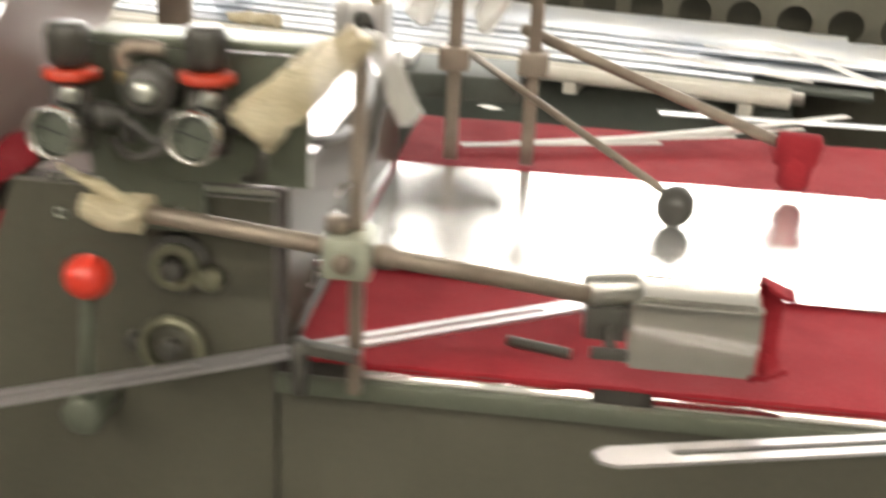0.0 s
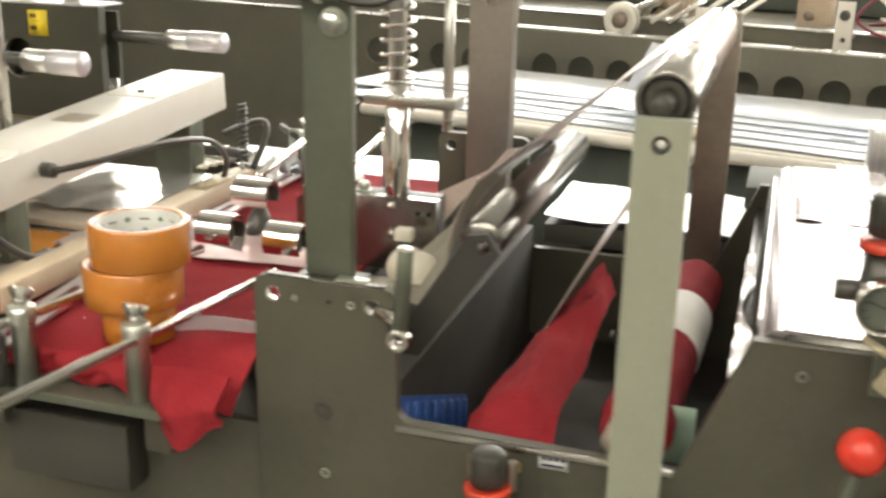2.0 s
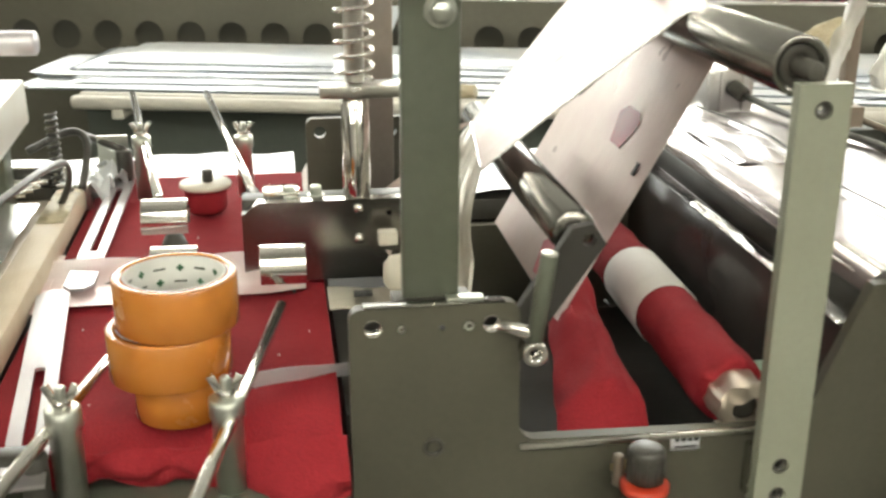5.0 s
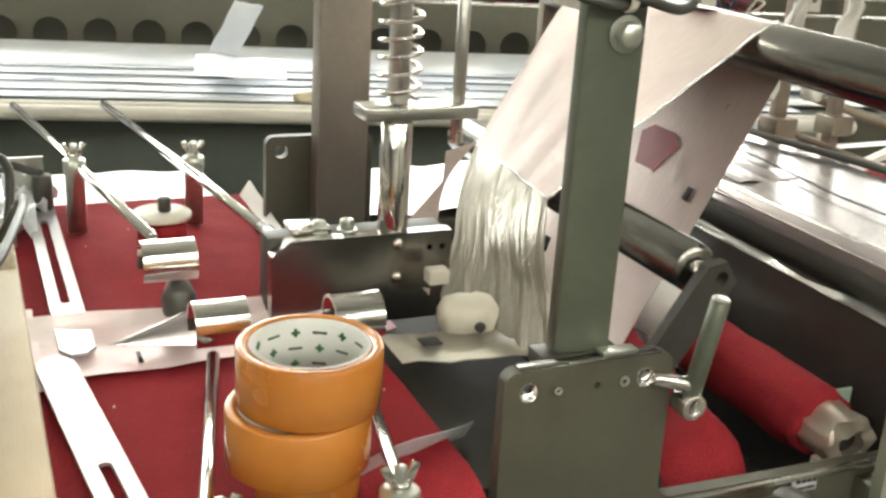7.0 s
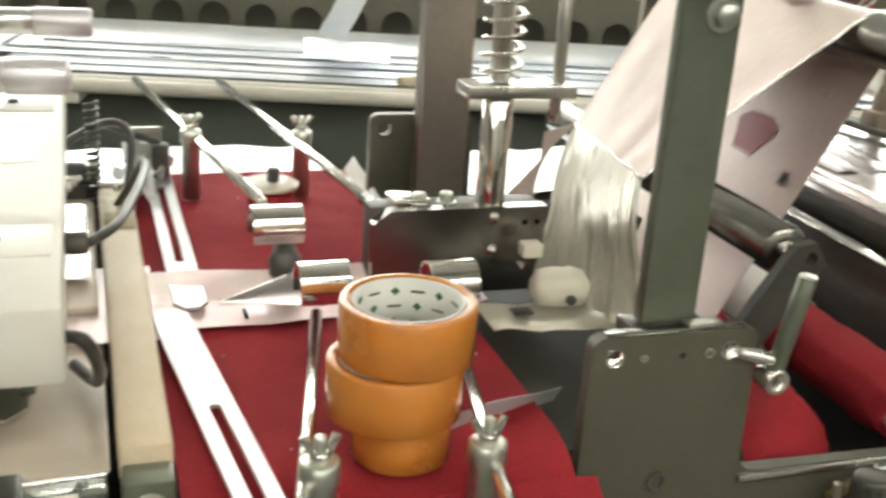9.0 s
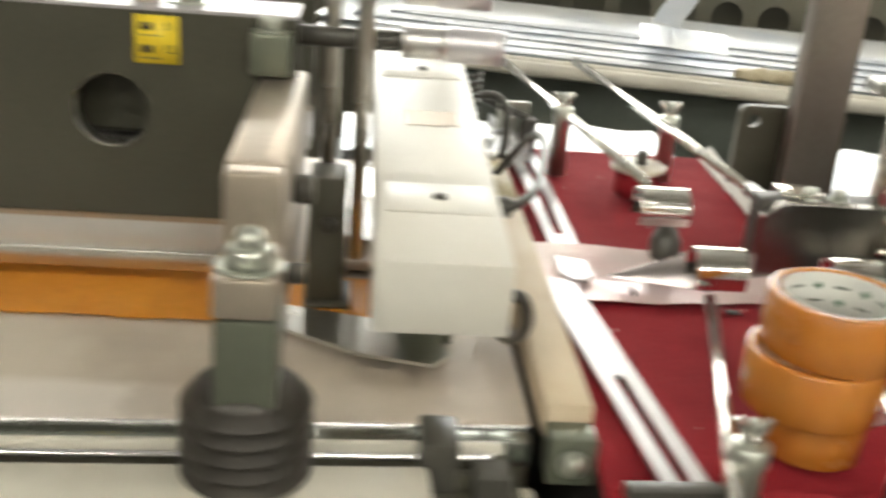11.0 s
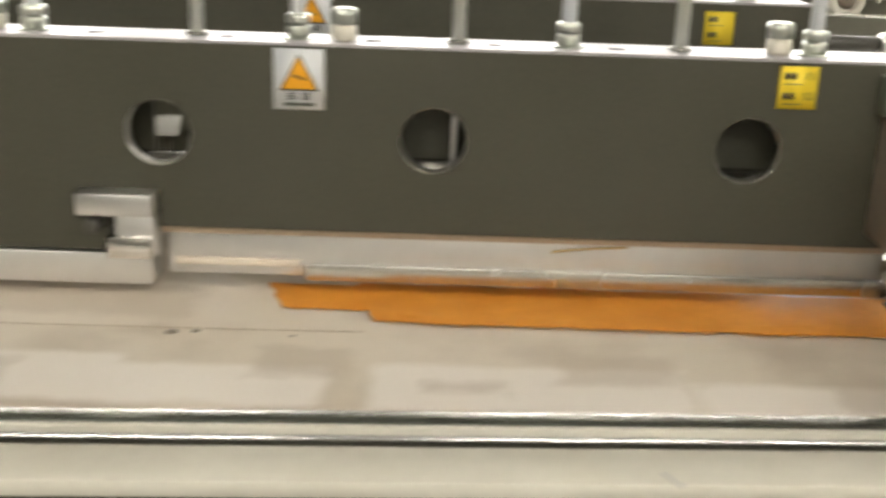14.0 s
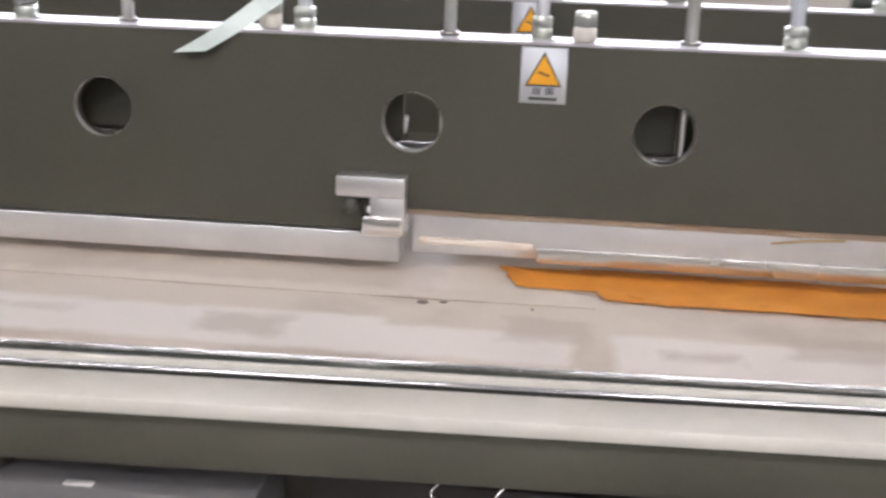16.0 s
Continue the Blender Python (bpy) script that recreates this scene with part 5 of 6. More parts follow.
part("channel", skewed(box(B(), -3.6, -1.20, 0.9362, 0.9448, 1.010, 1.0225, 0.001)), M_panel, bed)
part("cream_bar", skewed(box(B(), -3.6, -1.245, 0.884, 0.9358, 1.0170, 1.031, 0.004)), M_cream, bed, "cream painted front bar")
part("bar_seat", skewed(box(B(), -3.6, -1.245, 0.890, 0.9355, 1.0096, 1.0168)), M_panel, bed)
part("under_rail", skewed(box(B(), -3.6, -1.18, 0.892, 0.9575, 0.970, 1.0095, 0.003)), M_panel, bed)
part("skirt", box(B(), -3.6, -1.18, 1.0, 1.02, 0.0, 0.69), M_panel, bed)
part("drive_box", box(B(), -2.50, -2.105, 0.880, 0.985, 0.84, 0.944, 0.006), M_gearbox, bed, "grey gearbox cover under the rail")
part("drive_foot", rod(B(), (-2.33, 0.905, 0.944), (-2.33, 0.905, 0.970), 0.012), M_black, bed)
part("drive_foot", rod(B(), (-2.44, 0.905, 0.944), (-2.44, 0.905, 0.970), 0.010), M_black, bed)
part("label_scrap", box(B(), -2.262, -2.238, 0.882, 0.890, 0.9442, 0.9448), M_paper, bed)
part("drive_box", box(B(), -2.08, -1.24, 0.955, 0.985, 0.80, 0.93, 0.004), M_inside, bed)
for cx0 in (-1.965, -1.915, -1.715, -1.665):
    part("clip", sweep(B(), [(cx0 + 0.006, 0.893, 0.970), (cx0 - 0.002, 0.886, 0.961), (cx0 + 0.008, 0.884, 0.952), (cx0 + 0.003, 0.888, 0.946)], 0.0016, 6), M_chrome, bed)

part("seam", sweep(B(), [(-3.6, 1.128, 1.0345), (-2.6, 1.126, 1.0347), (-2.1, 1.124, 1.0347), (-1.84, 1.128, 1.0345)], 0.0004, 5), M_tan, bed, "fine cloth seam")
for cx0, cy0, r0 in ((-2.005, 1.118, 0.006), (-1.985, 1.121, 0.004), (-1.90, 1.116, 0.002), (-2.41, 1.07, 0.003)):
    part("smudge", lathe(B(), (cx0, cy0, 1.0338), (0, 0, 1), [(0, r0), (0.0006, r0 * 0.7)], 9), M_brown, bed, "small dark burn mark")
part("scratch", sweep(B(), [(-1.618, 0.905, 1.0309), (-1.612, 0.895, 1.031), (-1.606, 0.887, 1.0305)], 0.0010, 5), M_flange, bed)
def ortape(a, b, y0, y1, z, seed):
    def f(u, v):
        x = a + (b - a) * u
        e = 0.0025 * wob(x * 22, seed, 1, seed) + 0.0012 * wob(x * 80, seed, 1, seed)
        fade = max(0.0, 1 - u / 0.25)
        rag = (0.014 * wob(v * 6, seed, 1, seed + 2) + 0.022 * (0.5 - v)) * fade
        return Vector((x + rag, y0 + (y1 - y0) * v + e, z + 0.0006 * wob(x * 30, v * 4, 1, seed)))
    return solo("orange_tape_strip", sheet(B(), f, 80, 6, 0.0006), M_orange_cloth, "frayed orange coated tape stuck along the press bed", "tape", "press bed tapes")
ortape(-1.842, -1.215, 1.150, 1.246, 1.0362, 1)
ortape(-1.928, -1.80, 1.178, 1.242, 1.0354, 5)
ortape(-1.80, -1.215, 1.146, 1.170, 1.0371, 9)

def beam(y0, labels, x_end=-1.352):
    h = thing("press_beam", "dark grey painted press beam with round holes", "press beam", (-2.2, y0, 1.1), "press beams")
    holes = [circle(hx, 1.190, 0.0305, 32) for hx in (-1.498, -1.783, -2.031, -2.350, -2.64, -2.95, -3.25)]
    part("web", standing(B(), [(-3.6, 1.077), (-2.078, 1.077), (-2.078, 1.102), (x_end, 1.102), (x_end, 1.2712), (-3.6, 1.2712)], holes, y0, 0.016), M_beam, h)
    part("flange", slab(B(), [(-3.6, y0 + 0.0004), (x_end, y0 + 0.0004), (x_end, y0 + 0.062), (-3.6, y0 + 0.062)],
                        [circle(fx, y0 + 0.027, 0.0078, 16) for fx in (-1.45, -1.62, -1.73, -1.84, -1.97, -2.09, -2.27, -2.42, -2.6)], 0.0027, Matrix.Translation((0, 0, 1.2715))), M_flange, h, "bare milled top flange")
    part("rear_web", standing(B(), [(-3.6, 1.10), (x_end, 1.10), (x_end, 1.262), (-3.6, 1.262)], [[(-2.046, 1.150), (-2.000, 1.150), (-2.000, 1.222), (-2.046, 1.222)]], y0 + 0.046, 0.008), M_beam, h)
    # steel rings brighten the hole walls as if light fell on them
    for hx in (-1.498, -1.783, -2.031, -2.350, -2.64):
        part("hole_rim", pipe(B(), (hx, y0 + 0.0015, 1.190), (0, 1, 0), 0.0152, 0.03045, 0.0299, 36, 0.0001), M_steel, h, "bright ring modelled as the lit thickness of the hole")
    for hx in (-1.448, -1.5675, -1.764, -1.86, -2.003, -2.12, -2.28):
        part("stiffener", box(B(), hx - 0.0022, hx + 0.0022, y0 + 0.0175, y0 + 0.0455, 1.105, 1.26), M_alu, h, "bright inner stiffener")
    part("lower_lip", box(B(), -3.6, x_end, y0 + 0.030, y0 + 0.0455, 1.108, 1.1630), M_roller, h)
    part("wood_strip", box(B(), -2.035, x_end, y0 + 0.006, y0 + 0.05, 1.094, 1.1015, 0.001), M_tan, h, "brown insulating strip")
    seal = part("seal_bar", box(B(), -2.030, x_end, y0 + 0.012, y0 + 0.05, 1.052, 1.0935, 0.003), M_alu, h, "worn aluminium sealing bar")
    part("backing_strip", box(B(), -2.022, -1.905, y0 + 0.006, y0 + 0.0115, 1.063, 1.070, 0.001), M_cloth, seal, "tan cloth strip")
    part("pad", box(B(), -1.90, x_end, y0 + 0.006, y0 + 0.0115, 1.050, 1.066, 0.001), M_steel, seal)
    part("seal_bar", box(B(), -3.6, -2.041, y0 - 0.004, y0 + 0.03, 1.0445, 1.0755, 0.002), M_alu, h, "worn aluminium sealing bar")
    return h
bm1 = beam(1.205, True)
for rx in (-1.999, -1.763, -1.562, -2.33):
    g = thing("guide_rod", "slim steel guide rod standing on the press beam", "rod", (rx, 1.236, 1.2745), "beam guide rods")
    part("shaft", rod(B(), (rx, 1.236, 1.2742), (rx, 1.236, 1.72), 0.0062), M_zinc, g)
    part("collar", rod(B(), (rx, 1.236, 1.2742), (rx, 1.236, 1.278), 0.0105), M_roller, g)
for rx in (-1.664, -1.908, -2.146, -1.440, -2.44):
    g = thing("threaded_stud", "zinc threaded stud with nuts on the press beam", "bolt", (rx, 1.238, 1.2745), "beam studs")
    part("stud", rod(B(), (rx, 1.238, 1.2742), (rx, 1.238, 1.72), 0.0068), M_filmblue, g)
    part("nut", hexbolt(B(), (rx, 1.238, 1.2742), (0, 0, 1), 0.0115, 0.011), M_zinc, g)
    part("nut", lathe(B(), (rx, 1.238, 1.2875), (0, 0, 1), [(0, 0.0115), (0.008, 0.0115), (0.009, 0.009)], 6), M_zinc, g)
for rx in (-1.866, -2.180, -1.474):
    g = thing("hex_bolt", "heavy bronze-based hex bolt on the press beam", "bolt", (rx, 1.232, 1.2745), "beam bolts")
    part("base", rod(B(), (rx, 1.232, 1.2742), (rx, 1.232, 1.289), 0.0115, 24), M_nylon, g)
    part("head", lathe(B(), (rx, 1.232, 1.2892), (0, 0, 1), [(0, 0.0125), (0.012, 0.0125), (0.014, 0.010)], 6), M_zinc, g)
bm2 = beam(1.52, False, -1.352)
bm2.location.z += 0.018
for rx in (-1.60, -1.50, -1.75, -1.9, -2.1, -1.42):
    g = thing("threaded_stud", "zinc threaded stud on the rear press beam", "bolt", (rx, 1.555, 1.2925), "beam studs")
    part("stud", rod(B(), (rx, 1.555, 1.2922), (rx, 1.555, 1.66), 0.0065), M_zinc, g)
    part("nut", hexbolt(B(), (rx, 1.555, 1.2922), (0, 0, 1), 0.012, 0.011), M_zinc, g)

# added card and bracket stand in for light reflected behind the hole
wl = thing("white_label", "silvery card added as a white reflection behind the press beam", "label", (-2.085, 1.45, 1.03))
part("card", bar(B(), (-2.103, 1.452, 1.142), (-2.069, 1.452, 1.142), 0.030, 0.001, (0, -0.6, 0.8)), M_film, wl, "added silver card tilted to catch the light")
part("bracket", box(B(), -2.092, -2.080, 1.453, 1.457, 1.036, 1.139, 0.001), M_panel, wl)
brk = thing("bar_bracket", "bare aluminium bracket holding the sealing bar", "bracket", (-2.06, 1.19, 1.075))
part("top", box(B(), -2.103, -2.033, 1.180, 1.2035, 1.117, 1.138, 0.002), M_alu, brk)
part("stem", box(B(), -2.069, -2.033, 1.184, 1.2035, 1.078, 1.1165, 0.002), M_alu, brk)
part("foot", box(B(), -2.076, -2.036, 1.178, 1.1925, 1.0775, 1.098, 0.002), M_chrome, brk)
part("screw", rod(B(), (-2.088, 1.2035, 1.108), (-2.088, 1.176, 1.108), 0.007), M_black, brk)

def warning(x, y, z, w=0.045, h=0.054):
    s = thing("warning_sign", "white warning label with an orange triangle", "sign", (x, y, z), "warning signs")
    part("plate", box(B(), x - w / 2, x + w / 2, y - 0.0014, y - 0.0004, z - h / 2, z + h / 2), M_signwhite, s)
    tz = z + h * 0.10
    standing(b0 := B(), [(x - w * 0.40, tz - h * 0.29), (x + w * 0.40, tz - h * 0.29), (x, tz + h * 0.33)], [], y - 0.0020, 0.0005)
    part("outline", b0, M_ink, s)
    standing(b0 := B(), [(x - w * 0.34, tz - h * 0.255), (x + w * 0.34, tz - h * 0.255), (x, tz + h * 0.26)], [], y - 0.0026, 0.0005)
    part("triangle", b0, M_signorange, s)
    part("mark", bar(B(), (x - w * 0.12, y - 0.0028, tz - h * 0.03), (x + w * 0.12, y - 0.0028, tz - h * 0.10), h * 0.035, 0.0004, (0, 1, 0)), M_ink, s)
    for dx in (-0.14, 0.14):
        for dz in (-0.245, -0.29, -0.33):
            part("mark", box(B(), x + w * (dx - 0.09), x + w * (dx + 0.09), y - 0.0020, y - 0.0015, z + h * dz, z + h * (dz + 0.022)), M_ink, s)
    part("mark", box(B(), x - w * 0.3, x + w * 0.3, y - 0.0020, y - 0.0015, z - h * 0.44, z - h * 0.385), M_dial, s)
    return s
warning(-1.9035, 1.205, 1.2425)
warning(-1.928, 1.52, 1.262)
def yellow(x, y, z, readable):
    w, h = 0.034, 0.038
    s = thing("yellow_label", "yellow label with two black numbers" if readable else "yellow label on the rear press beam", "label", (x, y, z), "yellow labels")
    p = part("plate", box(B(), x - w / 2, x + w / 2, y - 0.0014, y - 0.0004, z - h / 2, z + h / 2), M_yellow, s)
    for k, txt in enumerate(("11", "12")):
        zz = z + h * (0.27 - 0.47 * k)
        if readable:
            words(txt, 0.0095, Matrix.Translation((x + 0.0095, y - 0.0017, zz)) @ pose(0, 0, 0, 90), M_ink, s)
        part("mark", box(B(), x - w * 0.38, x - w * 0.24, y - 0.0019, y - 0.0015, zz - 0.003, zz + 0.003), M_ink, s)
        part("mark", box(B(), x - w * 0.20, x - w * 0.08, y - 0.0019, y - 0.0015, zz - 0.003, zz + 0.003), M_ink, s)
        part("mark", box(B(), x - w * 0.38, x + w * 0.1, y - 0.0019, y - 0.0015, zz - 0.0075, zz - 0.0068), M_dial, s)
    return s
yellow(-1.461, 1.205, 1.2495, True)
yellow(-1.457, 1.52, 1.262, False)
bm = sheet(B(), lambda u, v: Vector((-2.268 + 0.078 * u + 0.032 * v, 1.192 + 0.026 * u, 1.2505 + 0.054 * u + 0.002 * v - 0.003 * math.sin(3.1 * u))), 10, 4, 0.0006)
solo("clear_tape", bm, M_clearstrip, "loose pale clear tape hanging from a beam bolt", "tape")
bm = B()
sweep(bm, [(-1.668, 1.212, 1.086), (-1.64, 1.211, 1.090), (-1.598, 1.212, 1.0925)], 0.0012, 6)
solo("metal_sliver", bm, M_brass, "thin tan sliver stuck on the sealing bar", "sliver")

# ---- press end: arm, bellows and white cover ----
arm = thing("press_support", "bare aluminium press support with a zinc bolt", "support", (-1.362, 1.1, 1.1))
part("arm", box(B(), -1.381, -1.343, 0.981, 1.232, 1.115, 1.226, 0.003), M_armalu, arm)
part("step", box(B(), -1.381, -1.343, 0.916, 0.9805, 1.150, 1.176, 0.003), M_armalu, arm)
part("front_face", box(B(), -1.380, -1.344, 0.962, 0.9805, 1.1765, 1.225, 0.003), M_armalu, arm)
part("neck", box(B(), -1.380, -1.342, 0.916, 0.962, 1.085, 1.1495, 0.003), M_green, arm, "grey-green painted neck")
part("bolt", hexbolt(B(), (-1.361, 0.938, 1.1762), (0, 0, 1), 0.0155, 0.012), M_zinc, arm, "large zinc hex bolt")
part("bolt_dome", ball(B(), (-1.361, 0.938, 1.192), 0.0098, 20), M_zinc, arm)
part("side_screw", rod(B(), (-1.343, 0.99, 1.15), (-1.330, 0.99, 1.15), 0.007), M_black, arm)
part("side_screw", rod(B(), (-1.343, 1.04, 1.19), (-1.328, 1.04, 1.19), 0.010), M_black, arm)
bel = thing("rubber_bellows", "black ribbed rubber bellows under the press arm", "bellows", (-1.362, 0.94, 0.9))
prof_b = [(0, 0.030)]
for k in range(16):
    s = 0.004 + k * 0.0118
    prof_b += [(s, 0.0355), (s + 0.0045, 0.0420), (s + 0.0062, 0.0420), (s + 0.0112, 0.0352)]
prof_b += [(0.1945, 0.036), (0.200, 0.030), (0.206, 0.022)]
part("sleeve", lathe(B(), (-1.362, 0.945, 0.895), (0, 0, 1), prof_b, 40), M_rubber, bel)
sp = thing("guide_bracket", "dark painted guide bracket beside the press support", "bracket", (-1.318, 1.18, 1.04))
part("plate", box(B(), -1.338, -1.306, 1.185, 1.228, 1.040, 1.150, 0.003), M_panel, sp)
part("foot", box(B(), -1.340, -1.300, 1.178, 1.232, 1.0365, 1.0398), M_panel, sp)
part("screw", rod(B(), (-1.32, 1.185, 1.11), (-1.32, 1.179, 1.11), 0.007), M_black, sp)
corner = thing("corner_block", "grey-green end block with a bolt on the press beam", "block", (-1.37, 1.21, 1.23))
part("block", box(B(), -1.388, -1.356, 1.190, 1.225, 1.228, 1.262, 0.003), M_green, corner)
part("bolt", hexbolt(B(), (-1.372, 1.208, 1.262), (0, 0, 1), 0.0115, 0.010), M_zinc, corner)
wb = thing("white_cover_box", "long white painted cover box with screws", "cover", (-1.24, 1.25, 1.1))
bm = B()
box(bm, -1.2865, -1.1925, 0.995, 1.60, -0.055, 0.0, 0.003)
bmesh.ops.transform(bm, matrix=Matrix.Translation((0, 0.995, 1.160)) @ Matrix.Rotation(radians(3.2), 4, "X") @ Matrix.Translation((0, -0.995, 0)), verts=bm.verts)
part("box", bm, M_white, wb)
for sy in (1.103, 1.442):
    zz = 1.160 + math.tan(radians(3.2)) * (sy - 0.995)
    part("screw", rod(B(), (-1.238, sy, zz - 0.002), (-1.238, sy, zz + 0.004), 0.005), M_black, wb, "black screw")
    bm = B()
    box(bm, -1.278, -1.200, sy - 0.028, sy + 0.028, 0, 0.0018, 0.0008)
    bmesh.ops.transform(bm, matrix=Matrix.Translation((0, sy, zz - 0.0006)) @ Matrix.Rotation(radians(3.2), 4, "X") @ Matrix.Translation((0, -sy, 0)), verts=bm.verts)
    part("pad", bm, M_white, wb)
part("stain", sheet(B(), lambda u, v: Vector((-1.258 + 0.045 * u + 0.004 * wob(v * 6, 1), 1.268 + 0.04 * v + 0.012 * u * wob(u * 5, 2), 1.1760 + math.tan(radians(3.2)) * 0.04 * v)), 8, 6, 0.0004), M_armalu, wb, "torn brown paper remnant")
part("plug", rod(B(), (-1.1925, 1.16, 1.142), (-1.175, 1.16, 1.142), 0.009), M_plastic, wb, "black cable plug")
part("cable", sweep(B(), [(-1.175, 1.16, 1.142), (-1.15, 1.20, 1.146), (-1.125, 1.32, 1.148), (-1.12, 1.42, 1.13), (-1.13, 1.48, 1.09), (-1.15, 1.5, 1.05)], 0.0042), M_plastic, wb)
part("cable", sweep(B(), [(-1.1925, 1.04, 1.12), (-1.18, 1.03, 1.12), (-1.172, 1.05, 1.09), (-1.175, 1.1, 1.055), (-1.19, 1.15, 1.045)], 0.005), M_plastic, wb)
part("cable", sweep(B(), [(-1.13, 1.56, 1.06), (-1.125, 1.6, 1.11), (-1.15, 1.62, 1.12), (-1.2, 1.6, 1.10)], 0.005), M_plastic, wb)
part("stand", box(B(), -1.27, -1.21, 1.52, 1.56, 1.036, 1.13, 0.002), M_green, wb)
part("stand", box(B(), -1.262, -1.218, 1.12, 1.16, 1.0365, 1.108, 0.002), M_green, wb)
pl = thing("steel_plate", "thin bright steel plate on the press bed", "plate", (-1.29, 1.12, 1.04))
bm = B()
slab(bm, [(-1.372, 1.128), (-1.29, 1.080), (-1.236, 1.066), (-1.222, 1.082), (-1.232, 1.128), (-1.35, 1.160)], [], 0.003, Matrix.Translation((0, 0, 1.044)))
part("plate", bm, M_steel, pl)
part("lug", box(B(), -1.30, -1.27, 1.10, 1.13, 1.0345, 1.0438), M_green, pl)
for hy, hz, x0, x1, lab in ((1.244, 1.253, -1.268, -1.183, ""), (1.55, 1.246, -1.256, -1.161, "")):
    hd = thing("turned_handle", "turned aluminium handle on a dark spindle", "handle", (x0, hy, hz), "press handles")
    part("grip", rod(B(), (x0 + 0.036, hy, hz), (x1, hy - 0.004, hz), 0.0148, 28, 0.002), M_aluplate, hd)
    part("collar", rod(B(), (x0, hy, hz), (x0 + 0.0355, hy, hz), 0.0135, 28, 0.001), M_alu, hd)
    part("spindle", rod(B(), (x0 - 0.09, hy, hz), (x0, hy, hz), 0.0085), M_plastic, hd)
for rx, ry in ((-1.298, 1.235), (-1.325, 1.25)):
    solo("pull_rod", rod(B(), (rx, ry, 1.06), (rx, ry, 1.72), 0.007), M_steel, "steel pull rod beside the white cover", "rod", "pull rods")
bk = thing("end_housing", "dark housing between the press beams and the felt table", "machine frame", (-1.25, 1.6, 0))
part("box", box(B(), -1.345, -1.17, 1.26, 1.50, 1.036, 1.046, 0.003), M_cloth, bk, "pale cloth-covered plate")
part("deck", box(B(), -1.345, -1.125, 1.905, 2.15, 0.8, 0.90, 0.003), M_teal, bk)
part("foil", sheet(B(), lambda u, v: Vector((-1.34 + 0.165 * u, 1.30 + 0.22 * v, 1.0545 + 0.008 * wob(u * 4, v * 4))), 8, 8), M_film, bk)
ac = thing("air_cylinder", "small black and chrome air cylinder behind the wooden rail", "cylinder", (-1.2, 1.62, 1.03))
part("barrel", rod(B(), (-1.255, 1.615, 1.066), (-1.175, 1.622, 1.060), 0.0125, 22), M_plastic, ac)
part("end_cap", rod(B(), (-1.175, 1.622, 1.060), (-1.160, 1.623, 1.059), 0.0145, 22), M_chrome, ac, "bright chrome end cap")
part("clip", bar(B(), (-1.235, 1.602, 1.080), (-1.195, 1.606, 1.078), 0.010, 0.003), M_chrome, ac)
part("mount", box(B(), -1.25, -1.17, 1.606, 1.632, 1.0155, 1.050, 0.002), M_black, ac)
for k in range(4):
    solo("steel_pin", rod(B(), (-1.262 + 0.008 * k, 1.535 + 0.02 * k, 1.058 + 0.004 * (k % 2)), (-1.196 + 0.006 * k, 1.545 + 0.018 * k, 1.060), 0.0038), M_chrome, "short bright steel pin in the rail end mechanism", "pin", "mechanism pins")
solo("coil_cord", coil(B(), (-1.166, 1.60), 0.0065, 1.02, 1.15, 16, 0.0022, 6), M_plastic, "black coiled cord beside the white cover", "cable")
for k, (px, py) in enumerate(((-1.236, 0.985), (-1.20, 0.978))):
    c = thing("black_clamp", "black clamp block on the front bar", "clamp", (px, py, 1.0), "front clamps")
    part("block", box(B(), px - 0.013, px + 0.013, py - 0.03, py + 0.012, 0.955, 1.046 - 0.02 * k, 0.003), M_plastic, c)
    part("bolt", hexbolt(B(), (px, py - 0.03, 0.985), (0, -1, 0), 0.0075, 0.006), M_zinc, c)
solo("bar_end", box(B(), -1.244, -1.168, 0.92, 0.972, 0.975, 1.006, 0.004), M_cream, "short cream bar end beside the clamp", "bar")
solo("red_rag", sheet(B(), lambda u, v: Vector((-1.19 + 0.10 * u, 0.92 + 0.05 * v, 0.97 + 0.012 * wob(u * 6, v * 6, 1, 2))), 14, 10, 0.003), M_felt, "crumpled red felt offcut under the rail", "cloth")

# ---- right felt table ----
rt = thing("felt_table", "red felt table carrying a wide silver film", "table", (0.5, 1.4, 0))
part("felt", sheet(B(), lambda u, v: Vector((-0.158 + 1.25 * u, 0.995 + 0.855 * v, 0.970 + 0.0014 * wob(u * 40, v * 20, 1, 6))), 80, 44, 0.004), M_felt, rt)
part("board", box(B(), -0.155, 1.09, 1.0, 1.845, 0.92, 0.9645, 0.003), M_black, rt)
part("front_plate", box(B(), -0.163, 1.09, 0.982, 0.994, 0, 0.945, 0.002), M_panel, rt)
part("front_rail", box(B(), -0.163, 1.09, 0.970, 0.981, 0.945, 0.962, 0.003), M_green, rt, "grey-green rail with bright worn edge")
part("rail_edge", box(B(), -0.09, 0.105, 0.975, 0.9945, 0.9625, 0.9665, 0.001), M_chrome, rt)
part("rail_edge", box(B(), 0.155, 1.09, 0.975, 0.9945, 0.9625, 0.9665, 0.001), M_chrome, rt)
def big_film(u, v):
    x = -0.15 + 1.235 * u
    return Vector((x, 1.200 + 0.372 * v + 0.003 * wob(u * 8, 0, 1, 1), 0.9745 + 0.0009 * wob(u * 20, v * 5, 1, 2)))
fm = solo("film_sheet", sheet(B(), big_film, 90, 20, 0.0006), M_film, "wide mirror-bright silver film on the red felt", "film")
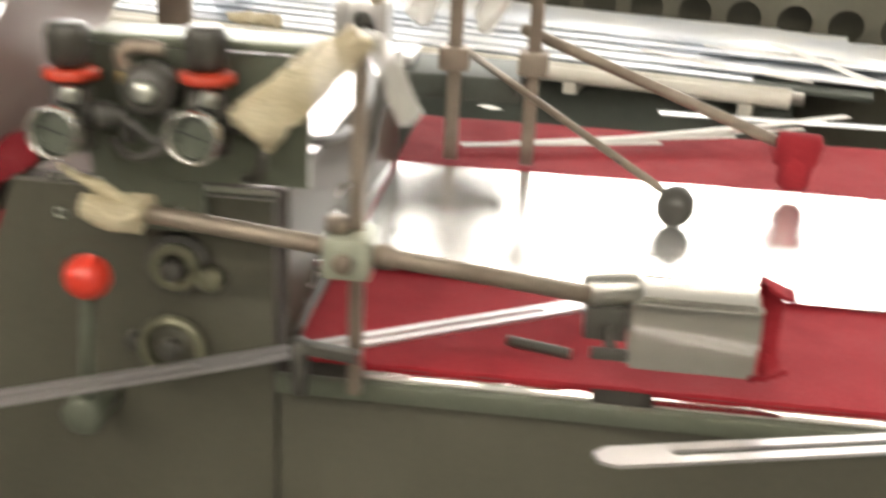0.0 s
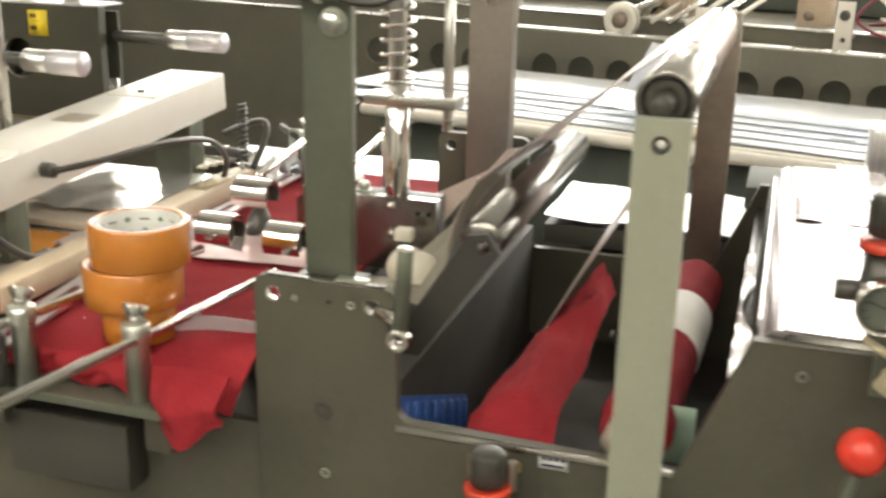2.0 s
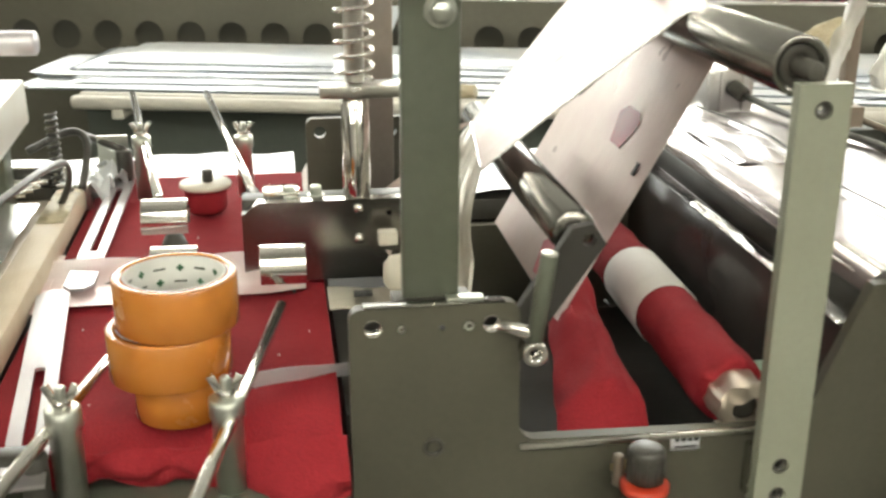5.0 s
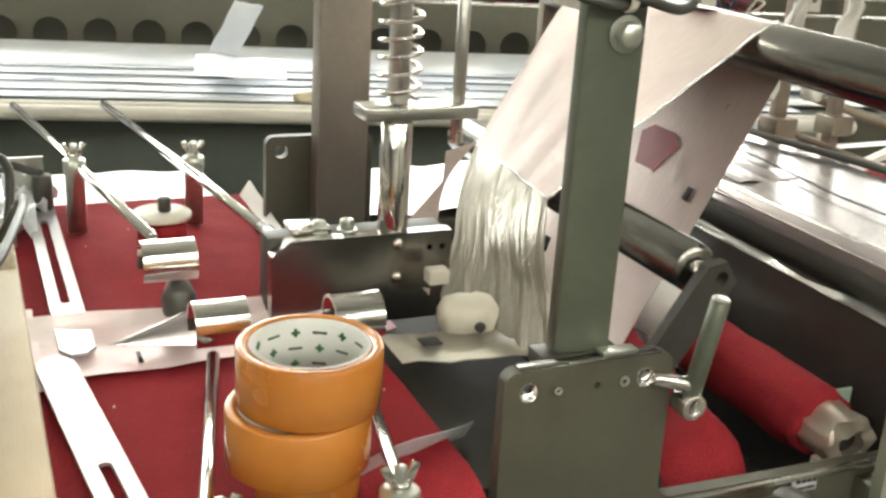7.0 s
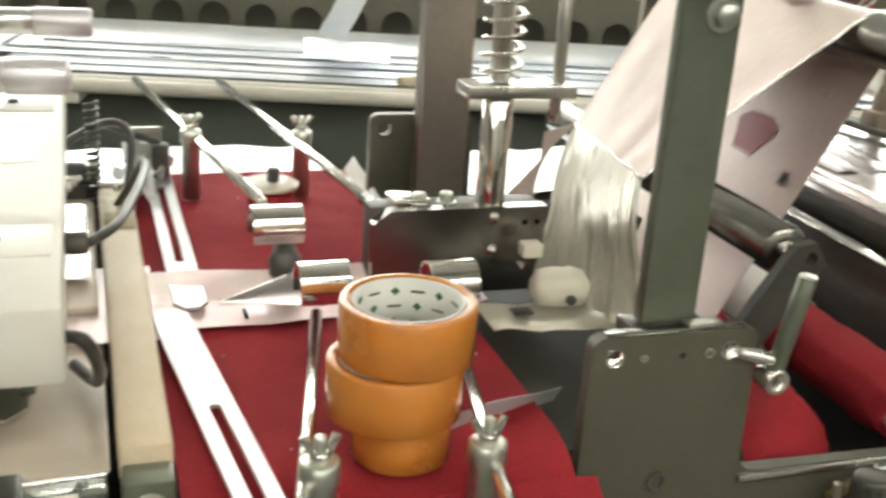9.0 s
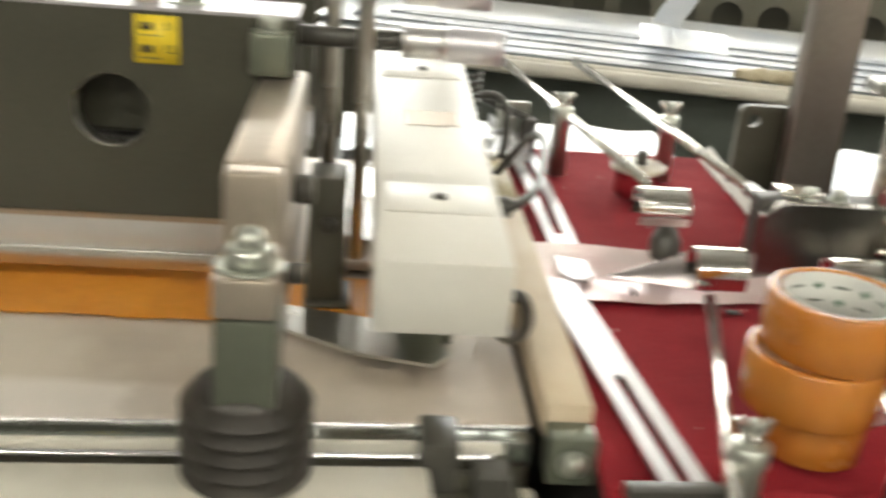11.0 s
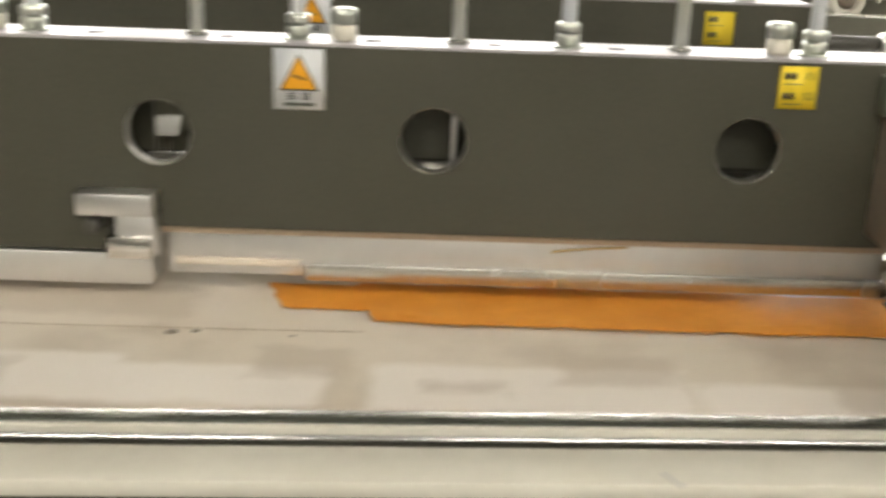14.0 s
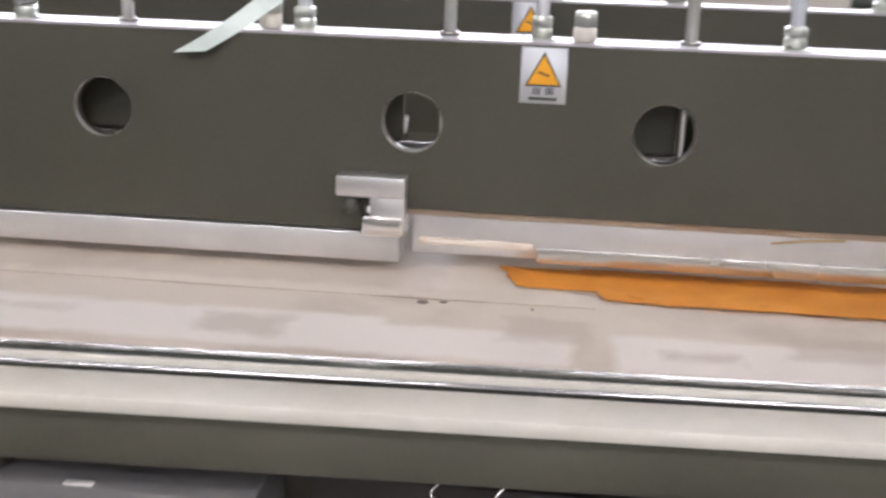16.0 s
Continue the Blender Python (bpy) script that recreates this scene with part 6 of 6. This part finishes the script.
for k in range(5):
    x0, y0 = -0.075 + 0.03 * k, 1.665 + 0.022 * k
    ln, ang = 0.30 + 0.05 * (k % 3), radians(18 + 3 * k)
    bm = bar(B(), (x0 + 0.04 * k, y0, 0.979 + 0.002 * k), (x0 + 0.04 * k + ln * math.cos(ang), y0 + ln * math.sin(ang) * 0.8, 0.984 + 0.006 * k), 0.018, 0.0008)
    solo("film_offcut", bm, M_paper, "narrow white film offcut lying on the felt", "film", "film offcuts")
solo("film_offcut", bar(B(), (-0.06, 1.86, 0.99), (-0.035, 1.80, 1.0), 0.02, 0.0008), M_paper, "narrow white film offcut lying on the felt", "film", "film offcuts")
solo("film_offcut", bar(B(), (0.22, 1.92, 0.985), (0.8, 1.93, 0.985), 0.03, 0.0008), M_filmblue, "long pale film offcut beside the felt", "film", "film offcuts")
for k in range(6):
    x0, y0 = -0.188 + 0.004 * (k % 3), 1.02 + 0.034 * k
    bm = sheet(B(), lambda u, v: Vector((x0 + 0.026 * u + 0.008 * v, y0 + 0.04 * v, 0.975 + 0.012 * k + 0.02 * u + 0.01 * wob(u * 4, v * 4, 1, k))), 5, 5)
    solo("paper_scrap", bm, M_paper if k % 2 else M_film, "crumpled white scrap between the cover and the felt", "paper", "paper scraps")
sd = thing("film_guide", "bright curved film guide at the felt edge", "guide", (-0.165, 1.3, 0.97))
part("plate", sheet(B(), lambda u, v: Vector((-0.163 + 0.012 * u * u - 0.006 * v, 1.18 + 0.38 * v, 0.976 + 0.085 * (1 - u))), 8, 10, 0.002), M_hood, sd)
part("edge", sweep(B(), [(-0.150, 1.0, 0.99), (-0.146, 1.1, 1.01), (-0.150, 1.3, 1.03), (-0.156, 1.5, 1.1)], 0.004), M_plastic, sd)

ps = thing("clamp_post", "worn steel post with a cross clamp and wrapped bag", "post", (-0.09, 0.965, 0.965))
part("post", box(B(), -0.0965, -0.0855, 0.949, 0.961, 0.962, 1.256, 0.002), M_brown, ps)
part("cross_block", box(B(), -0.114, -0.076, 0.925, 0.972, 1.074, 1.108, 0.004), M_post, ps)
part("screw", rod(B(), (-0.096, 0.9245, 1.09), (-0.096, 0.917, 1.09), 0.008), M_brown, ps)
part("screw", rod(B(), (-0.104, 0.945, 1.108), (-0.104, 0.945, 1.120), 0.010), M_brown, ps)
part("cross_rod", rod(B(), (-0.262, 0.915, 1.122), (0.095, 0.972, 1.062), 0.0075), M_brown, ps, "brown steel cross rod")
part("rod_joint", rod(B(), (-0.0755, 0.945, 1.090), (-0.058, 0.948, 1.088), 0.010), M_brown, ps)
def wrap(a, b, r0, r1, seed, mtl, label, parent):
    return part("wrapping", wrapped(a, b, r0, r1, seed), mtl, parent, label)
wrap((-0.086, 0.95, 1.262), (-0.168, 0.92, 1.188), 0.013, 0.019, 1, M_bag, "yellowed plastic bag wrapped on top", ps)
wrap((-0.085, 0.965, 1.262), (-0.055, 0.98, 1.19), 0.008, 0.010, 4, M_clearbag, "clear plastic film", ps)
wrap((-0.312, 0.912, 1.156), (-0.262, 0.914, 1.128), 0.003, 0.006, 7, M_bag, "yellowed tape wrapped round the rod end", ps)
wrap((-0.296, 0.910, 1.124), (-0.244, 0.914, 1.119), 0.009, 0.014, 9, M_bag, "yellowed tape wrapped round the rod end", ps)
clamp = thing("toggle_clamp", "black clamp on the rail beside the post", "clamp", (-0.13, 0.95, 0.965))
part("stem", rod(B(), (-0.135, 0.945, 0.963), (-0.135, 0.945, 1.012), 0.008), M_plastic, clamp)
part("arm", bar(B(), (-0.14, 0.945, 1.006), (-0.085, 0.94, 1.003), 0.012, 0.009), M_plastic, clamp)
slat("long slotted steel slat clamped across the front rail", (-0.47, 0.765, 0.987), (0.112, 1.128, 0.987), 0.022, [(0.10, 0.30), (0.34, 0.62)])
slat("long slotted steel slat resting on the front rail", (0.62, 1.02, 0.972), (0.105, 0.852, 0.985), 0.026, [(0.06, 0.48)])

ch = thing("foil_clamp", "chromed sleeve clamp with red felt on the cross rod", "clamp", (0.18, 1.0, 0.98))
bm = B()
slab(bm, [(-0.028, -0.034), (0.028, -0.036), (0.032, 0.02), (0.02, 0.036), (-0.01, 0.038), (-0.030, 0.03), (-0.034, 0.0)], [], 0.104,
     Matrix(((0, 0, 1, 0.128), (1, 0, 0, 1.005), (0, 1, 0, 1.030), (0, 0, 0, 1))))
bmesh.ops.bevel(bm, geom=[e for e in bm.edges if e.calc_face_angle(0) > 0.3], offset=0.004, segments=2, affect="EDGES")
part("sleeve", bm, M_chrome, ch, "bright chromed sleeve")
part("boss", rod(B(), (0.090, 0.985, 1.060), (0.135, 0.992, 1.064), 0.014), M_steel, ch)
part("boss_base", box(B(), 0.092, 0.127, 0.972, 1.01, 1.022, 1.05, 0.003), M_plastic, ch)
part("thumb_screw", rod(B(), (0.113, 0.972, 1.035), (0.113, 0.95, 1.025), 0.005), M_plastic, ch)
part("thumb_screw_wing", box(B(), 0.098, 0.128, 0.945, 0.951, 1.018, 1.028, 0.002), M_plastic, ch)
def red_wrap(u, v):
    a = radians(-120 + 230 * v)
    return Vector((0.234 + 0.026 * u, 1.005 + 0.036 * math.cos(a), 1.030 + 0.047 * math.sin(a) * (1 - 0.25 * u) + 0.004 * wob(u * 4, v * 5)))
part("felt", sheet(B(), red_wrap, 8, 22, 0.004), M_felt, ch, "red felt lining")
solo("thumb_bolt", rod(B(), (0.03, 1.04, 0.982), (0.085, 1.02, 0.984), 0.005), M_plastic, "black thumb bolt lying on the felt", "bolt")

for k, (px, h) in enumerate(((-0.085, 1.42), (0.02, 1.42))):
    g = thing("rear_post", "worn brown steel post behind the felt table", "post", (px, 1.62, 0.975), "rear posts")
    part("post", box(B(), px - 0.009, px + 0.009, 1.60, 1.618, 0.9755, h, 0.0015), M_brown, g)
    part("clamp", box(B(), px - 0.02, px + 0.02, 1.585, 1.625, 1.10, 1.13, 0.003), M_brown, g)
    wrap((px + 0.005, 1.60, 1.30), (px - 0.05 - 0.02 * k, 1.59, 1.16), 0.011, 0.017, 11 + k, M_clearbag, "clear plastic bag", g)
    if k == 0:
        wrap((px - 0.01, 1.60, 1.245), (px - 0.12, 1.60, 1.195), 0.012, 0.02, 15, M_bag, "yellowed plastic bag", g)
bl = thing("ball_rod", "slim steel rod with a black ball over the film", "presser", (0.2, 1.4, 0.975), "felt table pressers")
part("rod", rod(B(), (-0.07, 1.665, 1.11), (0.185, 1.405, 1.018), 0.005), M_brown, bl)
part("ball", ball(B(), (0.203, 1.40, 1.0), 0.0235, 24, 1.08), M_plastic, bl, "matt black ball")
rc = thing("felt_rod", "brown steel rod with a red felt pad", "presser", (0.35, 1.55, 0.975), "felt table pressers")
part("rod", rod(B(), (0.0, 1.66, 1.15), (0.34, 1.56, 1.045), 0.0075), M_brown, rc)
bm = B()
lathe(bm, (0.335, 1.555, 1.04), (1, -0.1, -0.1), [(0, 0.012), (0.005, 0.022), (0.05, 0.026), (0.058, 0.012)], 20)
lathe(bm, (0.365, 1.55, 0.985), (0, 0, 1), [(0, 0.012), (0.01, 0.02), (0.06, 0.022)], 16)
for v in bm.verts:
    v.co += Vector((noise.noise(v.co * 50), noise.noise(v.co * 50 + Vector((9, 0, 0))), 0)) * 0.005
part("pad", bm, M_felt, rc, "red felt pad")

# ---- what moves: the film advances one bag at a time ----
FIRST, BEAT, MOVE = 0.48, 0.85, 0.26
TAG_STEP, TAG_UP = 0.170, 0.202  # one bag along the film; the upper print above the foot of the span
y_tag = 1.298
inner = []
for k, (a, b) in enumerate(zip(prof, prof[1:])):
    n = Vector((b[1] - a[1], 0, -(b[0] - a[0]))).normalized() * (0.007 if k < 3 else 0.0016)
    inner.append((a[0] + n.x, a[1] + n.z))
inner.append((prof[-1][0] - 0.0015, prof[-1][1]))
TAG_PATH = [(-0.640, 0.10), (-0.640, 0.93)] + inner[::-1] + [(-0.672, 1.13), (-0.70, 1.05), (-0.75, 1.020), (-0.84, 1.020), (-0.865, 1.0338), (-1.19, 1.0338), (-1.215, 1.027), (-3.4, 1.027)]
MARK_PATH = [(-0.10, 1.0), (-0.60, 1.0), (-0.78, 1.03), (-0.86, 1.0345), (-0.93, 1.0385), (-1.185, 1.0385), (-1.21, 1.027), (-3.4, 1.027)]


def length(p):
    return sum(math.dist(a, b) for a, b in zip(p, p[1:]))


def advanced(t):
    """How many bags the film has gone on by the time t."""
    n = (t - FIRST) / BEAT
    k = math.floor(n)
    f = min(1.0, (n - k) * BEAT / MOVE)
    return k + 1 - 1 + f * f * (3 - 2 * f) if k >= 0 else 0.0


def times():
    out = [0.0]
    t = FIRST
    while t < 16.0:
        out += [t + MOVE * k / 6 for k in range(7) if t + MOVE * k / 6 < 15.99]
        t += BEAT
    return out + [16.0]


def rows_along(p, y, s_dwell, step, dwell_t):
    """Rows of a flat mark that rests at s_dwell along the path at dwell_t and goes step further with each beat."""
    rows, total = [], length(p)
    for t in times():
        s = s_dwell + step * (advanced(t) - advanced(dwell_t))
        u = min(0.999, max(0.001, s / total))
        x, z = along(p, u)
        x1, z1 = along(p, min(1, u + 0.002 / total))
        x0, z0 = along(p, max(0, u - 0.002 / total))
        rows.append((t, pose(x, y, z, 0, -math.degrees(math.atan2(z1 - z0, x1 - x0)), 0)))
    return rows


def shield():
    w, h = 0.034, 0.022
    bm = B()
    slab(bm, [(-h, -w * 0.5), (h * 0.5, -w), (h, -w * 0.55), (h, w * 0.55), (h * 0.5, w), (-h, w * 0.5)], [], 0.0004, Matrix())
    return bm


TAGS, MARKS = [], []
for k in range(9):
    TAGS.append(solo("printed_shield", shield(), M_tag, "dark red shield printed on the running film", "print", "film prints"))
    MARKS.append(solo("register_mark", box(B(), -0.0018, 0.0018, -0.011, 0.011, 0, 0.0004), M_ink, "short black register mark on the running film", "mark", "register marks"))
SQUARES = [solo("register_square", box(B(), -0.007, 0.007, -0.005, 0.005, 0, 0.0004), M_ink, "small black square printed at the film edge", "mark", "register squares") for _ in range(9)]


def motions():
    total = length(TAG_PATH)
    start = length(TAG_PATH[:3])
    upper = start + TAG_UP
    for k, ob in enumerate(TAGS):
        walk(ob, rows_along(TAG_PATH, y_tag, upper + TAG_STEP * (2 - k), TAG_STEP, 5.5))
    for k, ob in enumerate(SQUARES):
        walk(ob, rows_along(TAG_PATH, 1.215, upper + TAG_STEP * (2 - k) - 0.028, TAG_STEP, 5.5))
    for k, ob in enumerate(MARKS):
        walk(ob, rows_along(MARK_PATH, 1.242, 0.945 + TAG_STEP * (3 - k), TAG_STEP, 7.0))
    rows = []
    for t in times():
        f = advanced(t) % 1.0
        swing = math.sin(math.pi * f)
        rows.append((t, pose(0.010 * swing, 0.0, 0.008 * swing, 0, 0, 0)))
    walk(BELT, rows)


motions()
